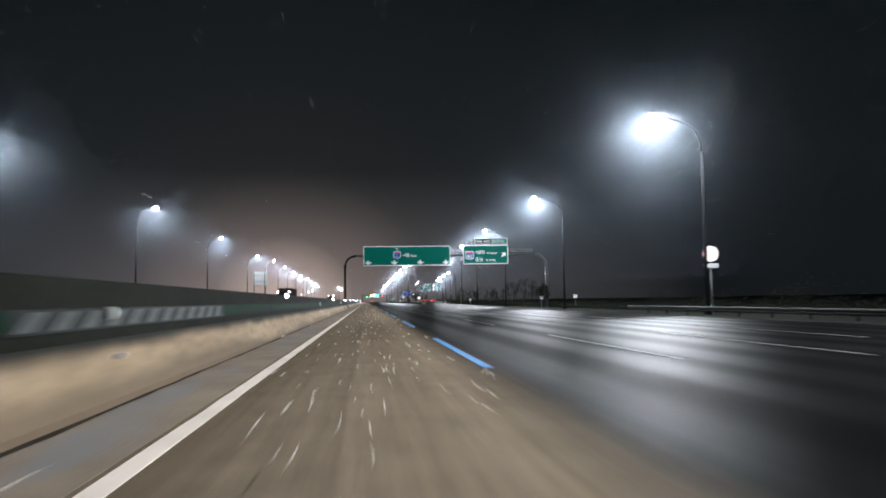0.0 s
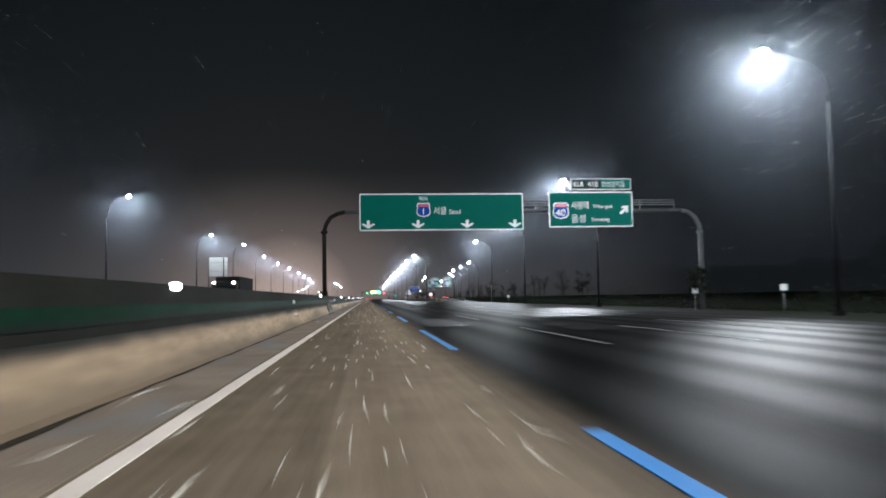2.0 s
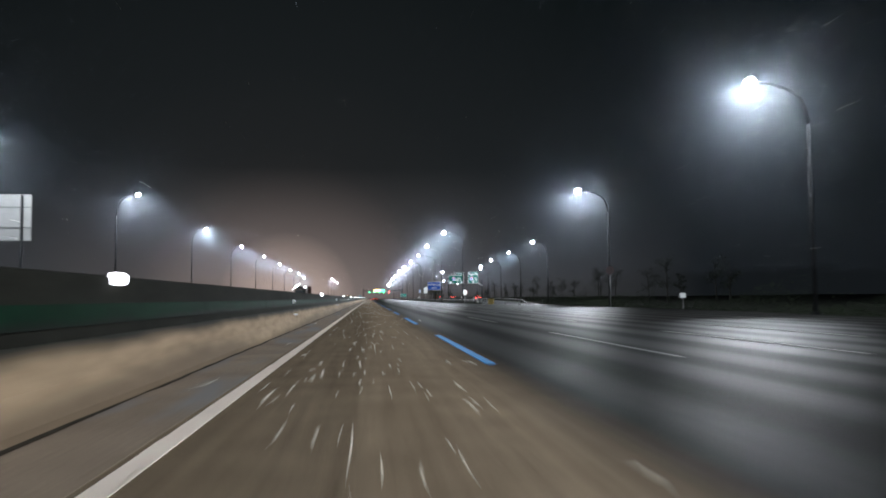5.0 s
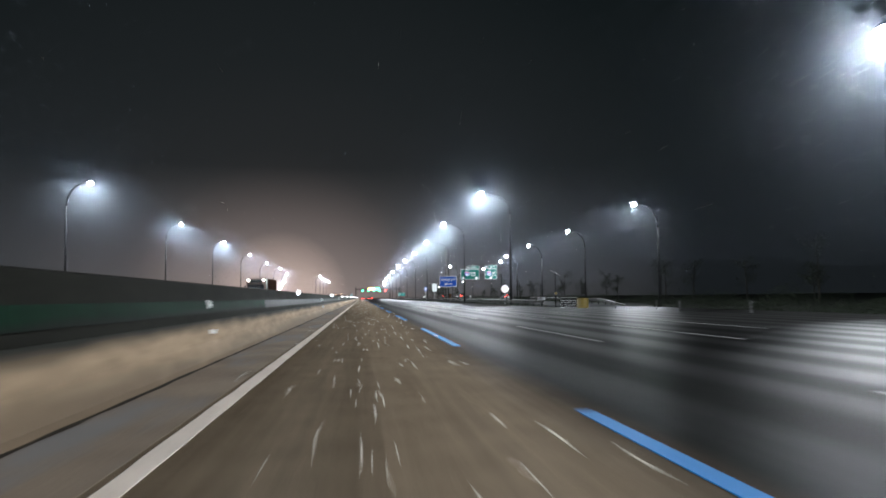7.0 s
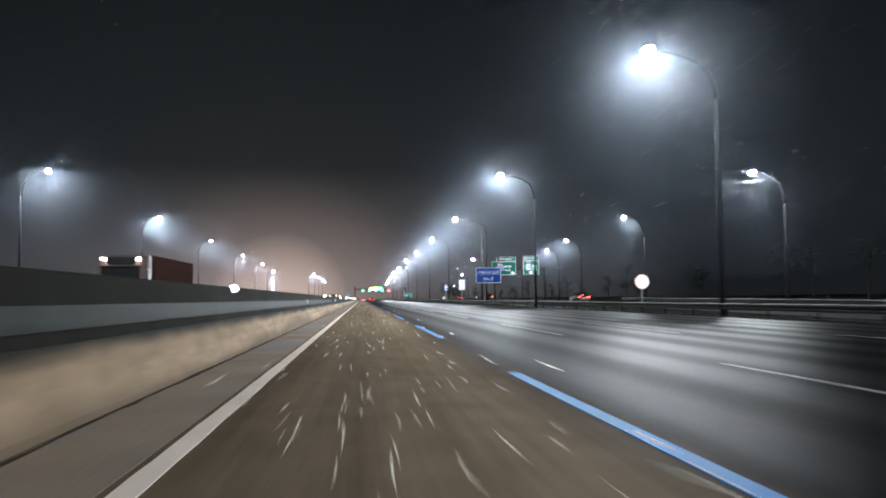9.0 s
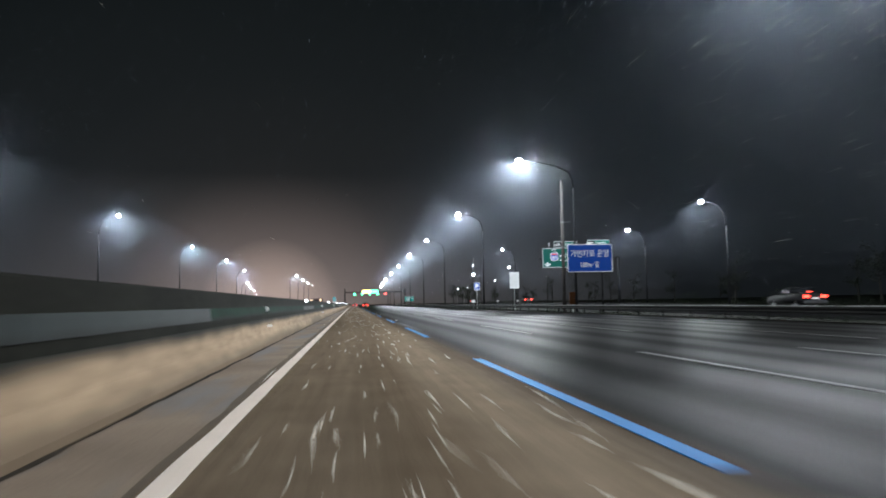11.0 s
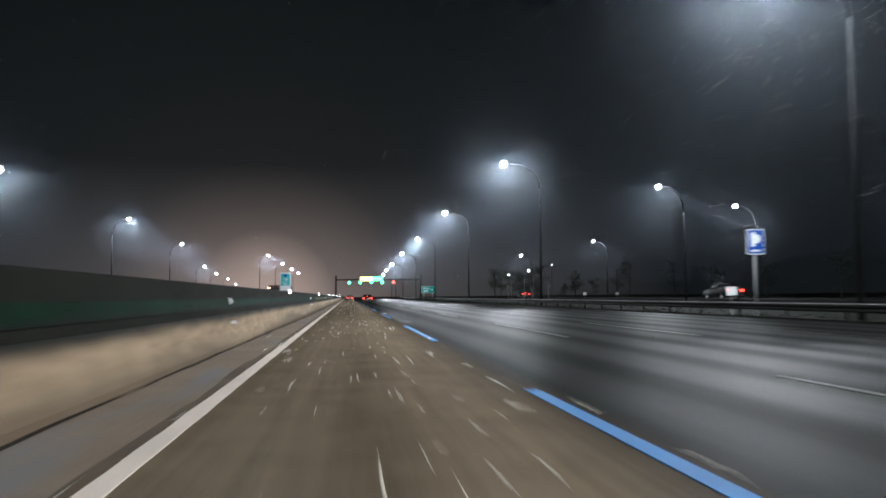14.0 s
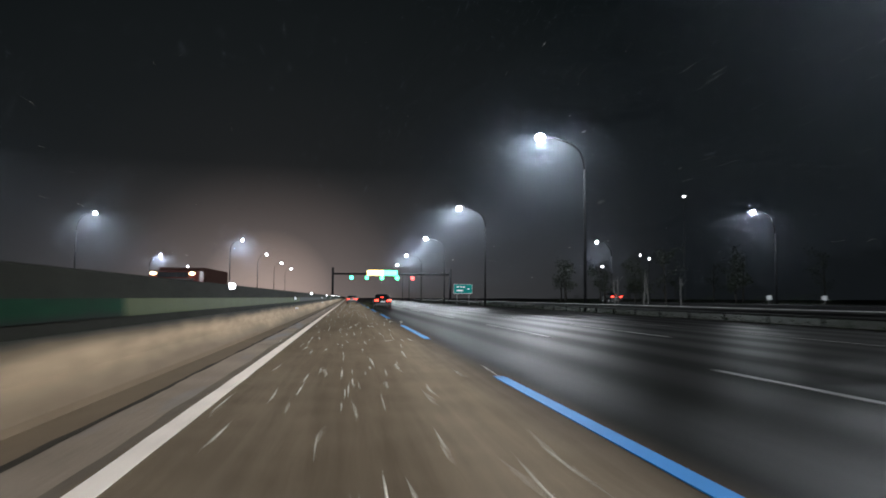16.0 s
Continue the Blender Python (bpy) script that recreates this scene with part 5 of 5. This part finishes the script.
def brush(name, xf, y0, y1, h, n, seed, label):
    """Low tangled brush: many thin blades and small leaves along a bank."""
    r = np.random.RandomState(seed)
    y = r.uniform(y0, y1, n)
    clump = 0.55 + 0.45 * np.sin(y * 0.37) * np.sin(y * 0.113 + 1.0)
    x = xf(y) + np.abs(r.normal(0, 2.2, n))
    z = -0.3 + h * clump * r.uniform(0, 1, n) ** 1.6 * (0.6 + 0.2 * (x - xf(y)))
    c = np.stack([x, y, z], 1)
    u, w = r.normal(size=(n, 3)), r.normal(size=(n, 3))
    u[:, 2] = np.abs(u[:, 2]) + 0.6
    u *= (r.uniform(0.06, 0.22, n) / np.linalg.norm(u, axis=1))[:, None]
    w *= (r.uniform(0.02, 0.06, n) / np.linalg.norm(w, axis=1))[:, None]
    co = np.stack([c - w, c + u * 0.5 + w, c + u, c + u * 0.4 - w], 1).reshape(-1, 3)
    me = bpy.data.meshes.new(name)
    me.vertices.add(4 * n)
    me.vertices.foreach_set("co", co.astype(np.float32).ravel())
    me.loops.add(4 * n)
    me.loops.foreach_set("vertex_index", np.arange(4 * n, dtype=np.int32))
    me.polygons.add(n)
    me.polygons.foreach_set("loop_start", np.arange(0, 4 * n, 4, dtype=np.int32))
    me.update(calc_edges=True)
    me.materials.append(LEAF)
    return tagged(new(name, me), label, "brush", kind="stuff")


brush("verge_brush", lambda y: 29.5 + 0 * y, -40, 250, 2.6, 60000, 3, "dark tangled brush along the outer verge")
brush("ramp_brush", lambda y: 45.0 + 0.03 * (y - 250), 250, 640, 3.0, 60000, 4, "dark tangled brush beyond the exit ramp")
brush("verge_grass", lambda y: 19.4 + 0 * y, 262, 640, 0.45, 30000, 6, "dark wet grass under the guard rail")
rnd = random.Random(77)
for k in range(9):
    tree(35.0 + rnd.uniform(0, 9), 508 + 7 * k, rnd.uniform(4.5, 8), 200 + k)

# ---------------------------------------------------------------- falling snow


def snow_material(name, colour, density=1.0):
    """Wet snow that scatters light to both sides; density below 1 for fine clumps that one sees through."""
    m = bpy.data.materials.new(name)
    m.use_nodes = True
    n, l = m.node_tree.nodes, m.node_tree.links
    n.remove(n["Principled BSDF"])
    d, t, a, o = n.new("ShaderNodeBsdfDiffuse"), n.new("ShaderNodeBsdfTranslucent"), n.new("ShaderNodeAddShader"), n["Material Output"]
    d.inputs[0].default_value = t.inputs[0].default_value = (*(0.5 * c for c in colour), 1)
    l.new(d.outputs[0], a.inputs[0])
    l.new(t.outputs[0], a.inputs[1])
    if density < 1.0:
        clear, mix = n.new("ShaderNodeBsdfTransparent"), n.new("ShaderNodeMixShader")
        mix.inputs[0].default_value = density
        l.new(clear.outputs[0], mix.inputs[1])
        l.new(a.outputs[0], mix.inputs[2])
        a = mix
    l.new(a.outputs[0], o.inputs[0])
    return m


def flakes(name, centres, size, label):
    """One mesh of small tumbling flakes."""
    rs = np.random.RandomState(5)
    n = len(centres)
    u = rs.normal(size=(n, 3))
    u /= np.linalg.norm(u, axis=1)[:, None]
    w = np.cross(u, rs.normal(size=(n, 3)))
    w /= np.linalg.norm(w, axis=1)[:, None]
    s = (np.asarray(size) * rs.uniform(0.6, 1.4, n))[:, None]
    co = np.stack([centres + u * s, centres - u * s * 0.5 + w * s * 0.87, centres - u * s * 0.5 - w * s * 0.87], 1).reshape(-1, 3)
    me = bpy.data.meshes.new(name)
    me.vertices.add(3 * n)
    me.vertices.foreach_set("co", co.astype(np.float32).ravel())
    me.loops.add(3 * n)
    me.loops.foreach_set("vertex_index", np.arange(3 * n, dtype=np.int32))
    me.polygons.add(n)
    me.polygons.foreach_set("loop_start", np.arange(0, 3 * n, 3, dtype=np.int32))
    me.update(calc_edges=True)
    me.materials.append(SNOW)
    ob = new(name, me)
    return tagged(ob, label, "snow", kind="stuff")


SNOW = snow_material("fine_snow_clump", (0.74, 0.84, 1.0), 0.125)
WET_SNOW = snow_material("wet_snow_sliver", (0.97, 0.92, 0.83))
rs = np.random.RandomState(11)
cl, sizes, blown = [], [], []
for x, y, z in LIGHTS:
    if y > 640:
        continue
    near = 5 < x < 27 and y < 460
    # fine wet flakes crowded round the lamp to imitate its glow, thinning outwards
    n = 170000 if near else 12000 if x > 27 else 30000
    r = np.concatenate([rs.gamma(3.6, 2.0, n * 3 // 5), rs.gamma(4.0, 4.2, n * 2 // 5), rs.uniform(0.30, 0.72, 6000 if near else 2500)])
    d = rs.normal(size=(len(r), 3))
    d *= (r / np.linalg.norm(d, axis=1))[:, None]
    down = (d[:, 2] > 0) & (rs.uniform(0, 1, len(r)) < (0.4 if near else 0.75)) & (r > 1.5)
    centre = np.array((x, y, z))
    d[down, 2] *= -1
    q = d * np.array((0.8, 0.8, 1.25)) + centre
    keep = (q[:, 2] > 2.5) & (r > 0.30) & (r < 36.0)
    cl.append(q[keep])
    sizes.append(np.where(r < 1.0, 0.006, 0.0160 if near else 0.033)[keep])
    if near:
        # larger flakes blown along the road, set here to imitate streaky glare
        m = 1300
        r = rs.gamma(3.2, 1.5, m) + 1.0
        d = rs.normal(size=(m, 3))
        d *= (r / np.linalg.norm(d, axis=1))[:, None]
        q = d + np.array((x, y, z - 0.4))
        blown.append(q[(q[:, 2] > 2.5) & (np.abs(q[:, 0]) > 3.0)])
flakes("lamp_glow_snow", np.concatenate(cl), np.concatenate(sizes), "wet snow crowded round the lamps to imitate their glow")


def streaks(name, centres, label, short=0.10, long=0.30, thick=1.7, bend=0.014):
    """Thin slivers of wet snow driven along the road."""
    rs2 = np.random.RandomState(9)
    n = len(centres)
    d = np.stack([rs2.normal(0, 0.022, n), np.ones(n), rs2.normal(-0.02, 0.035, n)], 1)
    half = (d * rs2.uniform(short, long, n)[:, None])
    side = np.stack([np.ones(n), -d[:, 0], np.zeros(n)], 1) * (thick * rs2.uniform(0.0012, 0.0034, n))[:, None]
    up = np.array((0, 0, 1.0)) * np.linalg.norm(side, axis=1)[:, None]
    ring = [side, up, -side, -up]
    middle = centres + rs2.normal(0, bend, (n, 3)) * np.array((1.0, 0.0, 0.7))
    co = np.stack([centres - half] + [middle + r for r in ring] + [centres + half], 1).reshape(-1, 3)
    base = 6 * np.arange(n)[:, None, None]
    tri = np.array([(0, 2, 1), (0, 3, 2), (0, 4, 3), (0, 1, 4), (5, 1, 2), (5, 2, 3), (5, 3, 4), (5, 4, 1)])
    idx = (base + tri[None]).reshape(-1)
    me = bpy.data.meshes.new(name)
    me.vertices.add(6 * n)
    me.vertices.foreach_set("co", co.astype(np.float32).ravel())
    me.loops.add(len(idx))
    me.loops.foreach_set("vertex_index", idx.astype(np.int32))
    me.polygons.add(len(idx) // 3)
    me.polygons.foreach_set("loop_start", np.arange(0, len(idx), 3, dtype=np.int32))
    me.update(calc_edges=True)
    me.materials.append(WET_SNOW)
    return tagged(new(name, me), label, "snow", kind="stuff")


n = 3400
q = np.stack([rs.normal(0.1, 0.75, n), rs.uniform(-22, 520, n), 0.14 + 0.48 * rs.uniform(0, 1, n) ** 1.2], 1)
q = q[(np.hypot(q[:, 0], q[:, 2] - EYE) > 0.5) & (q[:, 0] > -1.3) & (q[:, 0] < 1.5)]
streaks("falling_snow", q, "wet snow driven along the road in fine slivers", 0.18, 0.56, 2.5, 0.02)
n = 2400
q = np.stack([rs.uniform(-7, 14.0, n), rs.uniform(-22, 520, n), rs.uniform(1.9, 7.5, n)], 1)
q = q[np.hypot(q[:, 0], q[:, 2] - EYE) > 1.8]
streaks("high_snow", q, "fine snow blowing over the road", 0.04, 0.13, 1.0)
streaks("lamplit_snow", np.concatenate(blown), "larger flakes blown past the street lamps, imitating streaky glare", 0.2, 0.65, 0.42, 0.03)
